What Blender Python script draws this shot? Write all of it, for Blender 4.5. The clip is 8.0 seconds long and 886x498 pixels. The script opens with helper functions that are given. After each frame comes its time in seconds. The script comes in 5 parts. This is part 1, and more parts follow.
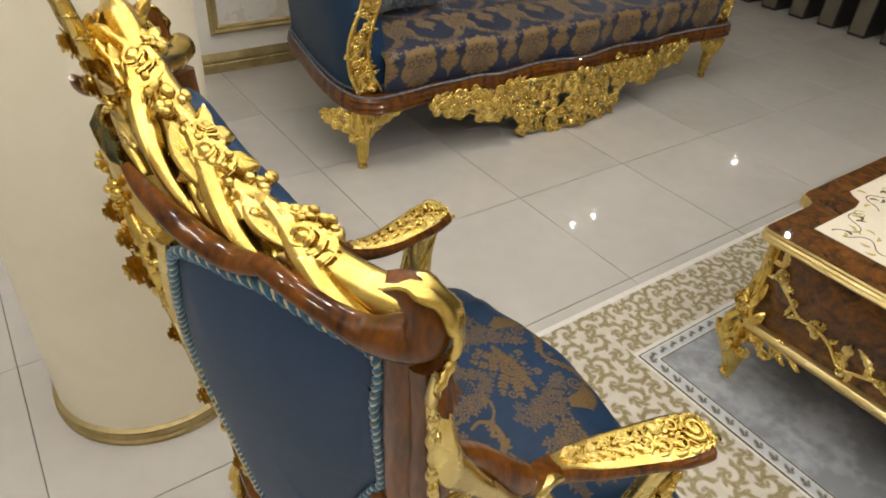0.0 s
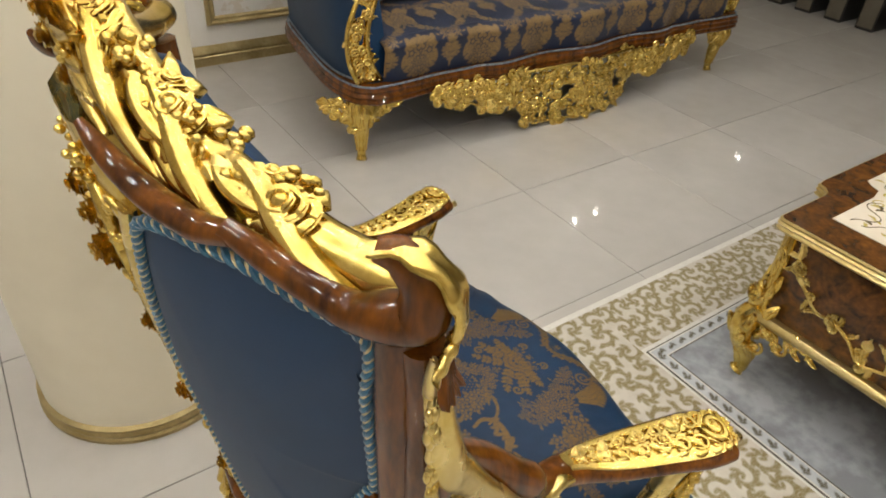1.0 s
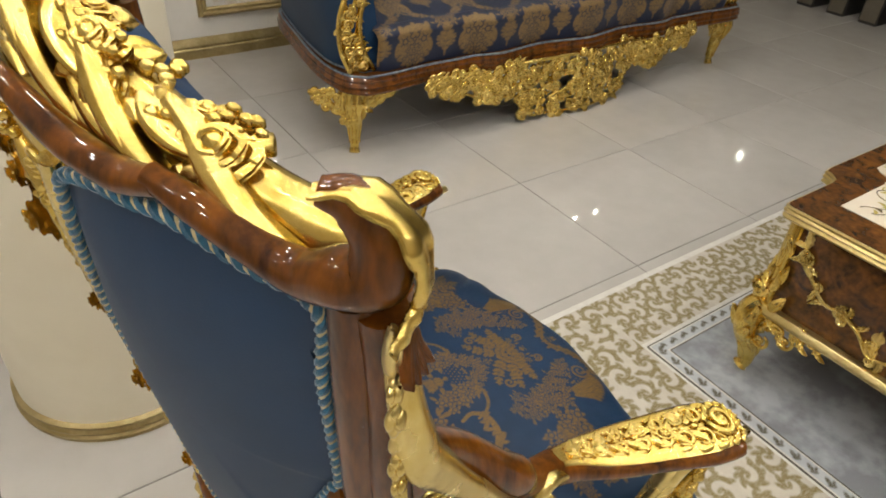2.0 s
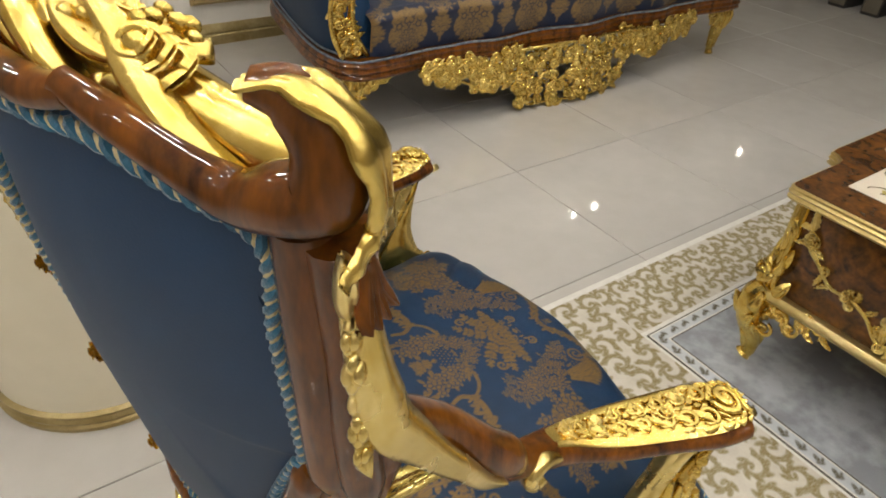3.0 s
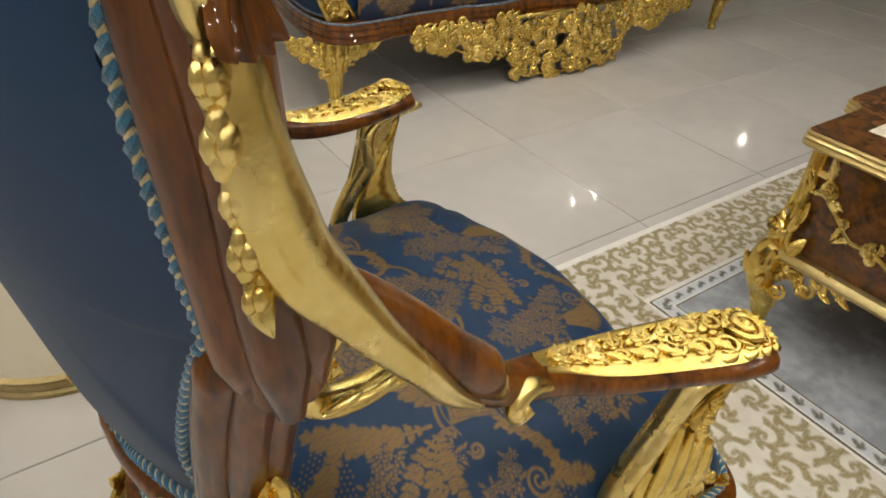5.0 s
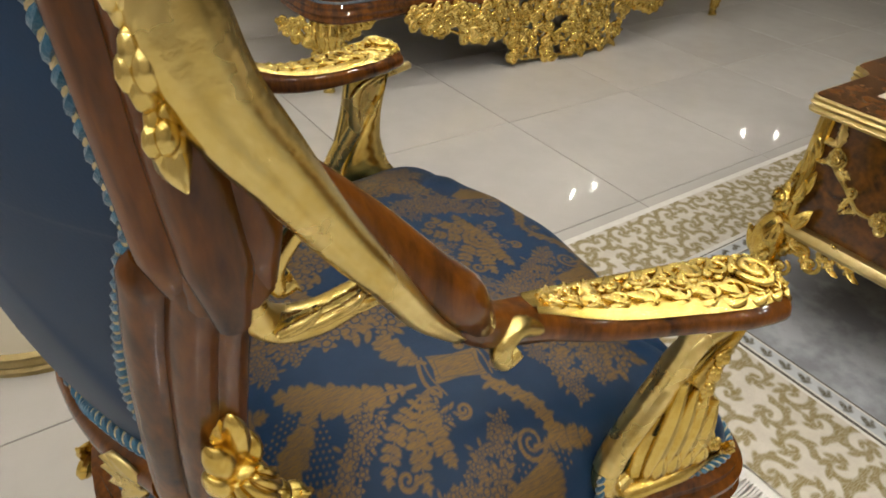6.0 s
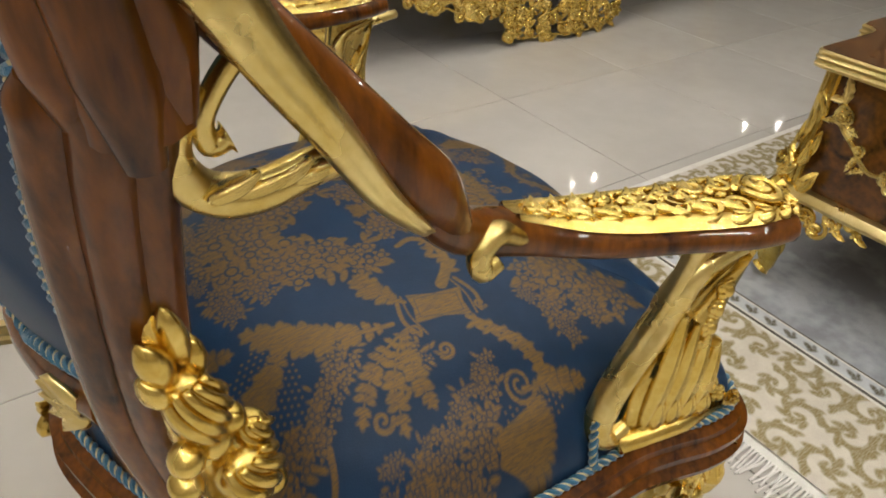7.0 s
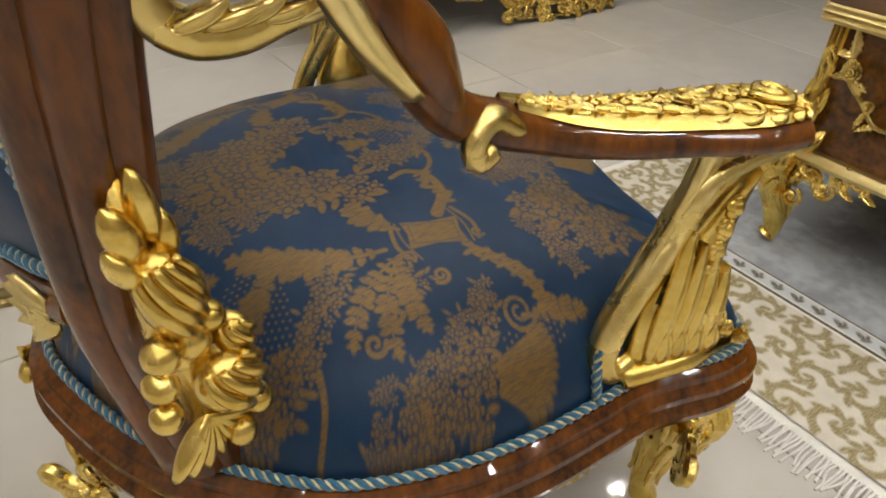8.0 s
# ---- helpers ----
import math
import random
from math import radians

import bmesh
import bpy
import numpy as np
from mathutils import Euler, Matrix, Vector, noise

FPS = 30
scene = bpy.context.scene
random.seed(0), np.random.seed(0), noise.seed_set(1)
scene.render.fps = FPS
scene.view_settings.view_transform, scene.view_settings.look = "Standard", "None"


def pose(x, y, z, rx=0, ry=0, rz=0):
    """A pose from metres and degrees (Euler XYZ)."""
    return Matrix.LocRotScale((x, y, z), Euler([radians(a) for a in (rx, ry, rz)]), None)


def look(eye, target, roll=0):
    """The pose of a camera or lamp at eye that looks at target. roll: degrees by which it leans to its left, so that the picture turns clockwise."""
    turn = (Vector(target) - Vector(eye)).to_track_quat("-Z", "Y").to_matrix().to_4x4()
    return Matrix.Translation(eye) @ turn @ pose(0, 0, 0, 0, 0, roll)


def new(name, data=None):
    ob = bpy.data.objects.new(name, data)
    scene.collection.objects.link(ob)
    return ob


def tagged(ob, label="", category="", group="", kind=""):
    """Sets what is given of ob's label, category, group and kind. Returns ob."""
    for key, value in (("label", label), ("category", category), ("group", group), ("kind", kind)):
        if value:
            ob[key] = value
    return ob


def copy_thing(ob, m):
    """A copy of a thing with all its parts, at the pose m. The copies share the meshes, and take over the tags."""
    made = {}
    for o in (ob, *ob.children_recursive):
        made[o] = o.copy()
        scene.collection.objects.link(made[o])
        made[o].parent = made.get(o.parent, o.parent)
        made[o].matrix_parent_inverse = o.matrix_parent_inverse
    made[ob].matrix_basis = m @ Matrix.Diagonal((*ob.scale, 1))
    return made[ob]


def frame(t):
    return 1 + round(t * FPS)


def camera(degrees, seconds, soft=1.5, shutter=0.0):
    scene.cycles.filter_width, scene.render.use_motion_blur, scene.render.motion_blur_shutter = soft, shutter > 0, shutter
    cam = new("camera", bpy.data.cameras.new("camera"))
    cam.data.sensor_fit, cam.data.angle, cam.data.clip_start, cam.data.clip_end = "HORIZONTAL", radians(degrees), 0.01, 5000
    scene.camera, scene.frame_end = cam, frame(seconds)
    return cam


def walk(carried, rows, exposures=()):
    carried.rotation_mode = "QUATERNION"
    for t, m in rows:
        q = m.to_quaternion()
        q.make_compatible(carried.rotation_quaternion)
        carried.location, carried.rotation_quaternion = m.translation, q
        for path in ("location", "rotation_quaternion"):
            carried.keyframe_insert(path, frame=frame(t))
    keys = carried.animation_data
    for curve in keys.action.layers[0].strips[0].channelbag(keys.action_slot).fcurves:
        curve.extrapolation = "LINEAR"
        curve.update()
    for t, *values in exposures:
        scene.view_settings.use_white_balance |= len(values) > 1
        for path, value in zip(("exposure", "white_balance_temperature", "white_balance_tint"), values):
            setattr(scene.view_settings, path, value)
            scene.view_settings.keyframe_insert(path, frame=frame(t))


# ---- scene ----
# ---- camera ----
cam = camera(67.2, 8.0, soft=1.8)
PATH = [
    (0, (-1.63, -1.678, 1.408), (-0.66, -0.385, 0.23), 4.1),
    (0.5, (-1.618, -1.659, 1.378), (-0.649, -0.366, 0.2), 4.1),
    (1, (-1.602, -1.644, 1.348), (-0.634, -0.349, 0.169), 4.1),
    (1.5, (-1.58, -1.633, 1.316), (-0.612, -0.336, 0.139), 4.1),
    (3, (-1.53, -1.62, 1.222), (-0.561, -0.322, 0.048), 4.0),
    (3.5, (-1.517, -1.615, 1.185), (-0.55, -0.318, 0.009), 4.0),
    (4, (-1.506, -1.614, 1.151), (-0.538, -0.316, -0.023), 3.9),
    (5.5, (-1.466, -1.612, 1.035), (-0.498, -0.311, -0.136), 3.8),
    (6, (-1.456, -1.617, 0.997), (-0.488, -0.315, -0.173), 3.7),
    (6.5, (-1.443, -1.623, 0.952), (-0.476, -0.32, -0.217), 3.6),
    (7, (-1.435, -1.631, 0.909), (-0.469, -0.325, -0.259), 3.4),
    (7.5, (-1.434, -1.641, 0.865), (-0.471, -0.333, -0.302), 3.1),
    (8, (-1.438, -1.652, 0.832), (-0.476, -0.343, -0.333), 3.0),
]
walk(cam, [(t, look(eye, target, roll)) for t, eye, target, roll in PATH], [(0, 0.0), (8.0, 0.0)])

# ---- light ----
world = bpy.data.worlds.new("room_world")
world.use_nodes = True
world.node_tree.nodes["Background"].inputs[0].default_value = (1.0, 0.94, 0.85, 1)
world.node_tree.nodes["Background"].inputs[1].default_value = 0.05
scene.world = world
# PANEL_GLOW drives the added unseen ceiling downlights, SPOT_GLOW the pendant bulbs
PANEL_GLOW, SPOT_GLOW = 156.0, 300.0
CEIL = 2.8

# ---- materials ----


def mat(name, c1, c2, rough=0.5, metal=0.0, scale=8.0, detail=4.0, bump=0.0, bump_scale=60.0, coat=0.0, sheen=0.0,
        lo=0.35, hi=0.65, rough_var=0.0, stretch=(1, 1, 1), distort=0.0, spec=0.5, weave=None, weave_rough=0.4,
        weave_metal=0.0, random_tint=0.0, emit=0.0, ring=0.0):
    """A surface whose colour goes from c1 to c2 by two scales of noise; weave: a second colour where the woven pattern lies."""
    m = bpy.data.materials.new(name)
    m.use_nodes = True
    nt = m.node_tree
    N, K = nt.nodes, nt.links
    b = N["Principled BSDF"]
    tc = N.new("ShaderNodeTexCoord")
    mp = N.new("ShaderNodeMapping")
    mp.inputs["Scale"].default_value = stretch
    K.new(tc.outputs["Object"], mp.inputs["Vector"])
    n1 = N.new("ShaderNodeTexNoise")
    n1.inputs["Scale"].default_value, n1.inputs["Detail"].default_value = scale, detail
    n1.inputs["Distortion"].default_value = distort
    K.new(mp.outputs[0], n1.inputs["Vector"])
    n2 = N.new("ShaderNodeTexNoise")
    n2.inputs["Scale"].default_value, n2.inputs["Detail"].default_value = scale * 6, 3
    K.new(mp.outputs[0], n2.inputs["Vector"])
    mixv = N.new("ShaderNodeMix")
    mixv.inputs[0].default_value = 0.3
    K.new(n1.outputs["Fac"], mixv.inputs[2])
    K.new(n2.outputs["Fac"], mixv.inputs[3])
    fac = mixv.outputs[0]
    if ring:
        wv = N.new("ShaderNodeTexWave")
        wv.inputs["Scale"].default_value, wv.inputs["Distortion"].default_value = ring, 9.0
        wv.inputs["Detail"].default_value, wv.inputs["Detail Scale"].default_value = 3.0, 1.5
        K.new(mp.outputs[0], wv.inputs["Vector"])
        mr = N.new("ShaderNodeMix")
        mr.inputs[0].default_value = 0.35
        K.new(fac, mr.inputs[2])
        K.new(wv.outputs["Fac"], mr.inputs[3])
        fac = mr.outputs[0]
    rp = N.new("ShaderNodeValToRGB")
    rp.color_ramp.elements[0].position, rp.color_ramp.elements[1].position = lo, hi
    rp.color_ramp.elements[0].color, rp.color_ramp.elements[1].color = (*c1, 1), (*c2, 1)
    K.new(fac, rp.inputs[0])
    col = rp.outputs[0]
    if random_tint:
        oi = N.new("ShaderNodeObjectInfo")
        far = N.new("ShaderNodeMath")
        far.operation = "MULTIPLY"
        far.inputs[1].default_value = 60.0
        K.new(oi.outputs["Random"], far.inputs[0])
        K.new(far.outputs[0], mp.inputs["Location"])
        hsv = N.new("ShaderNodeHueSaturation")
        mm = N.new("ShaderNodeMapRange")
        mm.inputs[3].default_value, mm.inputs[4].default_value = 1 - random_tint, 1 + random_tint
        K.new(oi.outputs["Random"], mm.inputs[0])
        K.new(mm.outputs[0], hsv.inputs["Value"])
        K.new(col, hsv.inputs["Color"])
        col = hsv.outputs[0]
    b.inputs["Roughness"].default_value, b.inputs["Metallic"].default_value = rough, metal
    b.inputs["Specular IOR Level"].default_value = spec
    if weave:
        at = N.new("ShaderNodeAttribute")
        at.attribute_name = "weave"
        mx = N.new("ShaderNodeMix")
        mx.data_type = "RGBA"
        th = N.new("ShaderNodeMath")
        th.operation = "MULTIPLY"
        fr = N.new("ShaderNodeTexNoise")
        fr.inputs["Scale"].default_value = 260
        th_map = N.new("ShaderNodeMapping")
        th_map.inputs["Scale"].default_value = (0.35, 2.6, 1.0)
        K.new(tc.outputs["Object"], th_map.inputs["Vector"])
        K.new(th_map.outputs[0], fr.inputs["Vector"])
        mf = N.new("ShaderNodeMapRange")
        mf.inputs[1].default_value, mf.inputs[2].default_value, mf.inputs[3].default_value = 0.3, 0.6, 0.55
        K.new(fr.outputs["Fac"], mf.inputs[0])
        K.new(at.outputs["Fac"], th.inputs[0])
        K.new(mf.outputs[0], th.inputs[1])
        K.new(th.outputs[0], mx.inputs[0])
        K.new(col, mx.inputs[6])
        mx.inputs[7].default_value = (*weave, 1)
        col = mx.outputs[2]
        for key, a, c in (("Roughness", rough, weave_rough), ("Metallic", metal, weave_metal)):
            q = N.new("ShaderNodeMapRange")
            q.inputs[3].default_value, q.inputs[4].default_value = a, c
            K.new(at.outputs["Fac"], q.inputs[0])
            K.new(q.outputs[0], b.inputs[key])
    elif rough_var:
        q = N.new("ShaderNodeMapRange")
        q.inputs[3].default_value, q.inputs[4].default_value = rough - rough_var, rough + rough_var
        K.new(n1.outputs["Fac"], q.inputs[0])
        K.new(q.outputs[0], b.inputs["Roughness"])
    K.new(col, b.inputs["Base Color"])
    if bump:
        bn = N.new("ShaderNodeTexNoise")
        bn.inputs["Scale"].default_value, bn.inputs["Detail"].default_value = bump_scale, 3
        K.new(mp.outputs[0], bn.inputs["Vector"])
        bp = N.new("ShaderNodeBump")
        bp.inputs["Strength"].default_value, bp.inputs["Distance"].default_value = bump, 0.004
        K.new(bn.outputs["Fac"], bp.inputs["Height"])
        K.new(bp.outputs[0], b.inputs["Normal"])
    b.inputs["Coat Weight"].default_value, b.inputs["Coat Roughness"].default_value = coat, 0.035
    b.inputs["Sheen Weight"].default_value = sheen
    if emit:
        b.inputs["Emission Color"].default_value, b.inputs["Emission Strength"].default_value = (*c2, 1), emit
    return m


GOLD = mat("gold_leaf", (0.66, 0.45, 0.085), (0.90, 0.69, 0.23), 0.24, 1.0, 26, bump=0.10, bump_scale=55, rough_var=0.12)
PALE_GOLD = mat("pale_gold_leaf", (0.68, 0.50, 0.14), (0.88, 0.72, 0.32), 0.27, 1.0, 16, bump=0.13, bump_scale=130, rough_var=0.10)
GILT = mat("gilt_moulding", (0.55, 0.42, 0.16), (0.68, 0.55, 0.26), 0.34, 1.0, 12, bump=0.2, bump_scale=70)
DULL_GILT = mat("dull_gilt_trim", (0.33, 0.25, 0.10), (0.50, 0.40, 0.20), 0.45, 0.7, 9, bump=0.3, bump_scale=80)
WOOD = mat("lacquered_walnut", (0.020, 0.0055, 0.0015), (0.23, 0.070, 0.004), 0.45, 0.0, 28, detail=6, stretch=(1, 1, 0.22),
           distort=0.9, coat=0.8, lo=0.32, hi=0.80, bump=0.02, bump_scale=18, spec=0.06)
BURL = mat("burl_veneer", (0.016, 0.0055, 0.002), (0.19, 0.070, 0.009), 0.5, 0.0, 16, detail=6, distort=1.8, coat=1.0, lo=0.34, hi=0.72, spec=0.06)
BLUE = mat("navy_upholstery", (0.007, 0.030, 0.075), (0.010, 0.039, 0.095), 0.5, 0.0, 4, bump=0.05, bump_scale=500, spec=0.35)
DAMASK = mat("navy_damask", (0.006, 0.023, 0.055), (0.010, 0.034, 0.078), 0.40, 0.0, 6, bump=0.12, bump_scale=700, spec=0.22,
             weave=(0.17, 0.102, 0.030), weave_rough=0.40, weave_metal=0.35)
SOFA_DAMASK = mat("navy_sofa_damask", (0.006, 0.012, 0.036), (0.009, 0.020, 0.055), 0.5, 0.0, 6, bump=0.12, bump_scale=600, sheen=0.1,
                  weave=(0.27, 0.17, 0.06), weave_rough=0.5, weave_metal=0.25)
TEAL = mat("teal_cord", (0.005, 0.075, 0.15), (0.010, 0.125, 0.215), 0.45, 0.0, 60, bump=0.3, bump_scale=600, sheen=0.4)
STRAND = mat("gold_thread", (0.58, 0.47, 0.24), (0.74, 0.62, 0.36), 0.38, 0.4, 80, bump=0.3, bump_scale=700)
TILE = mat("polished_porcelain", (0.47, 0.445, 0.40), (0.55, 0.525, 0.48), 0.05, 0.0, 2.2, detail=6, lo=0.3, hi=0.7, random_tint=0.025, rough_var=0.015, bump=0.008, bump_scale=5)
GROUT = mat("grey_grout", (0.10, 0.095, 0.085), (0.16, 0.15, 0.135), 0.8, 0.0, 20)
CREAM = mat("cream_column_paint", (0.74, 0.675, 0.515), (0.82, 0.76, 0.60), 0.42, 0.0, 2.5, detail=7, bump=0.15, bump_scale=12, lo=0.3, hi=0.7)
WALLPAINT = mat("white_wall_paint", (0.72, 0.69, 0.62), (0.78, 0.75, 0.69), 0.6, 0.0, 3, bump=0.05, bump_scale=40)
# darker tone for walls out of view, picked to deepen contrast on gold and wood
DIMPAINT = mat("dimming_taupe_wall", (0.33, 0.29, 0.24), (0.39, 0.345, 0.285), 0.6, 0.0, 3, bump=0.05, bump_scale=40)
PAPER = mat("damask_wallpaper", (0.74, 0.71, 0.65), (0.66, 0.60, 0.50), 0.6, 0.0, 9, detail=2, lo=0.52, hi=0.57, distort=1.2)
CEILPAINT = mat("ceiling_paint", (0.78, 0.76, 0.72), (0.82, 0.80, 0.77), 0.8, 0.0, 3)
RUG = mat("rug_border_pile", (0.52, 0.475, 0.40), (0.60, 0.555, 0.475), 0.95, 0.0, 30, bump=0.5, bump_scale=350, spec=0.1,
          weave=(0.24, 0.19, 0.075), weave_rough=0.9)
BAND = mat("rug_band_pile", (0.47, 0.49, 0.50), (0.55, 0.57, 0.58), 0.95, 0.0, 30, bump=0.5, bump_scale=350, spec=0.1,
           weave=(0.10, 0.082, 0.045), weave_rough=0.9)
FIELD = mat("rug_field_pile", (0.25, 0.26, 0.275), (0.41, 0.43, 0.45), 0.8, 0.0, 5, detail=3, lo=0.45, hi=0.60, bump=0.4, bump_scale=300, spec=0.25)
LINE = mat("rug_guard_line", (0.62, 0.60, 0.54), (0.70, 0.68, 0.62), 0.95, 0.0, 40, bump=0.4, bump_scale=350)
DARKLINE = mat("rug_dark_line", (0.10, 0.09, 0.075), (0.16, 0.14, 0.11), 0.95, 0.0, 40, bump=0.4, bump_scale=350)
FRINGE = mat("rug_fringe_cotton", (0.66, 0.63, 0.58), (0.76, 0.73, 0.69), 0.9, 0.0, 40, bump=0.4, bump_scale=500)
IVORY = mat("ivory_inlay", (0.74, 0.65, 0.50), (0.80, 0.72, 0.58), 0.15, 0.0, 5, coat=1.0)
VINE = mat("painted_vine", (0.10, 0.07, 0.035), (0.19, 0.14, 0.05), 0.25, 0.0, 30, coat=1.0)
VINE_GOLD = mat("painted_gold_vine", (0.42, 0.33, 0.09), (0.55, 0.45, 0.14), 0.25, 0.0, 30, coat=1.0)
DARK = mat("black_stand", (0.012, 0.011, 0.010), (0.02, 0.018, 0.016), 0.4, 0.0, 6)
OLIVE = mat("bronze_board", (0.115, 0.098, 0.068), (0.15, 0.13, 0.095), 0.4, 0.0, 5)
PILLOW = mat("pillow_brocade", (0.03, 0.055, 0.095), (0.16, 0.19, 0.22), 0.45, 0.0, 45, lo=0.48, hi=0.56, sheen=0.2)
TASSEL = mat("silver_tassel", (0.05, 0.08, 0.13), (0.26, 0.29, 0.31), 0.6, 0.0, 60)
GLOW = mat("added_lamp_diffuser", (1, 0.97, 0.93), (1, 0.97, 0.93), 0.5, emit=PANEL_GLOW)
BULB = mat("bulb_glass", (1, 0.93, 0.8), (1, 0.93, 0.8), 0.3, emit=SPOT_GLOW)
STEEL = mat("white_metal", (0.6, 0.6, 0.58), (0.66, 0.66, 0.64), 0.4, 0.3, 10)

# ---- mesh tools ----


def catmull(pts, n=8, closed=False):
    """A smooth line through points."""
    P = np.array(pts, float)
    k = len(P)
    out = []
    for i in range(k if closed else k - 1):
        if closed:
            a, b, c, d = P[i - 1], P[i], P[(i + 1) % k], P[(i + 2) % k]
        else:
            b, c = P[i], P[i + 1]
            a = P[i - 1] if i else 2 * b - c
            d = P[i + 2] if i + 2 < k else 2 * c - b
        for s in np.arange(n) / n:
            out.append(0.5 * (2 * b + (c - a) * s + (2 * a - 5 * b + 4 * c - d) * s * s + (3 * b - a - 3 * c + d) * s ** 3))
    if not closed:
        out.append(P[-1])
    return np.array(out)


class Geo:
    """Collects vertices and faces of one mesh."""

    def __init__(self):
        self.V, self.F, self.n = [], [], 0

    def add(self, verts, faces):
        self.V.append(np.asarray(verts, float).reshape(-1, 3))
        self.F += [tuple(i + self.n for i in f) for f in faces]
        self.n += len(self.V[-1])
        return self

    def grid(self, P, close_a=False, close_b=False, flip=False):
        P = np.asarray(P, float)
        a, b = P.shape[:2]
        f = []
        for i in range(a if close_a else a - 1):
            for j in range(b if close_b else b - 1):
                i2, j2 = (i + 1) % a, (j + 1) % b
                q = (i * b + j, i2 * b + j, i2 * b + j2, i * b + j2)
                f.append(q[::-1] if flip else q)
        return self.add(P, f)

    def tube(self, pts, r, n=8, flat=1.0, up=(0, 0, 1), cap=True, closed=False):
        """A round or flattened bar along pts; r: one radius or one for each point; flat: its thickness along up."""
        P = np.array(pts, float)
        k = len(P)
        r = np.broadcast_to(np.asarray(r, float), (k,))
        T = np.roll(P, -1, 0) - np.roll(P, 1, 0) if closed else np.gradient(P, axis=0)
        T /= np.linalg.norm(T, axis=1)[:, None] + 1e-12
        ref = np.array(up, float)
        rings = []
        for i in range(k):
            b = np.cross(T[i], ref)
            if np.linalg.norm(b) < 0.05:
                b = np.cross(T[i], (0.3, 1, 0.2))
            b /= np.linalg.norm(b)
            c = np.cross(b, T[i])
            if up is not None and flat == 1.0:
                ref = c
            a = np.arange(n) * 2 * np.pi / n
            rings.append(P[i] + r[i] * (np.cos(a)[:, None] * b + flat * np.sin(a)[:, None] * c))
        base = self.n
        self.grid(np.array(rings), close_a=closed, close_b=True)
        if cap and not closed:
            self.F.append(tuple(base + j for j in range(n)))
            self.F.append(tuple(base + (k - 1) * n + j for j in range(n))[::-1])
        return self

    def ball(self, c, r, n=8, m=6):
        r = np.broadcast_to(np.asarray(r, float), (3,))
        a, b = np.arange(n) * 2 * np.pi / n, np.linspace(0.02, np.pi - 0.02, m)
        P = np.stack([np.outer(np.sin(b), np.cos(a)), np.outer(np.sin(b), np.sin(a)), np.outer(np.cos(b), np.ones(n))], -1)
        return self.grid(P * r + np.array(c, float), close_b=True, flip=False)

    def lathe(self, prof, c=(0, 0, 0), n=24, a0=0.0):
        a = a0 + np.arange(n) * 2 * np.pi / n
        P = np.array([[(rr * np.cos(t), rr * np.sin(t), z) for t in a] for rr, z in prof]) + np.array(c, float)
        base = self.n
        self.grid(P, close_b=True, flip=True)
        self.F.append(tuple(base + (len(prof) - 1) * n + j for j in range(n)))
        self.F.append(tuple(base + j for j in range(n))[::-1])
        return self

    def sweep(self, path, prof, closed=False, up=(0, 0, 1), cap=True):
        """A moulding: prof is a closed outline of (outwards, upwards) carried along a level path; outwards is to the right of the way."""
        P = np.array(path, float)
        T = np.roll(P, -1, 0) - np.roll(P, 1, 0) if closed else np.gradient(P, axis=0)
        T /= np.linalg.norm(T, axis=1)[:, None] + 1e-12
        U = np.array(up, float)
        R = np.cross(T, U)
        R /= np.linalg.norm(R, axis=1)[:, None] + 1e-12
        Q = np.array(prof, float)
        rings = P[:, None] + Q[None, :, :1] * R[:, None] + Q[None, :, 1:] * U
        base, k, n = self.n, len(P), len(Q)
        self.grid(rings, close_a=closed, close_b=True, flip=True)
        if cap and not closed:
            self.F.append(tuple(base + j for j in range(n)))
            self.F.append(tuple(base + (k - 1) * n + j for j in range(n))[::-1])
        return self

    def box(self, lo, hi, bevel=0.0):
        (x0, y0, z0), (x1, y1, z1) = lo, hi
        b = bevel
        outline = [(x0 + b, y0), (x1 - b, y0), (x1, y0 + b), (x1, y1 - b), (x1 - b, y1), (x0 + b, y1), (x0, y1 - b), (x0, y0 + b)] if b else \
            [(x0, y0), (x1, y0), (x1, y1), (x0, y1)]
        cx, cy = (x0 + x1) / 2, (y0 + y1) / 2

        def shrink(d):
            return [(x + (d if x < cx else -d), y + (d if y < cy else -d)) for x, y in outline]
        levels = [(z0, b), (z0 + b, 0), (z1 - b, 0), (z1, b)] if b else [(z0, 0), (z1, 0)]
        base, n = self.n, len(outline)
        P = np.array([[(x, y, z) for x, y in shrink(d)] for z, d in levels])
        self.grid(P, close_b=True, flip=True)
        self.F.append(tuple(base + j for j in range(n))[::-1])
        self.F.append(tuple(base + (len(levels) - 1) * n + j for j in range(n)))
        return self

    def merge(self, other, fn=None):
        """Takes over another Geo, bent by fn (which maps an array of points)."""
        if other.n:
            V = np.concatenate(other.V)
            self.add(fn(V) if fn else V, other.F)
        return self

    def mirror(self, axis=1):
        V = np.concatenate(self.V).copy()
        V[:, axis] *= -1
        F = [f[::-1] for f in self.F]
        return self.add(V, F)


def mesh_of(name, g, material, sharp=28):
    me = bpy.data.meshes.new(name)
    V = np.concatenate(g.V)
    me.from_pydata(V.tolist(), [], g.F)
    me.materials.append(material)
    me.polygons.foreach_set("use_smooth", np.ones(len(me.polygons), bool))
    me.set_sharp_from_angle(angle=radians(sharp))
    me.update()
    return me


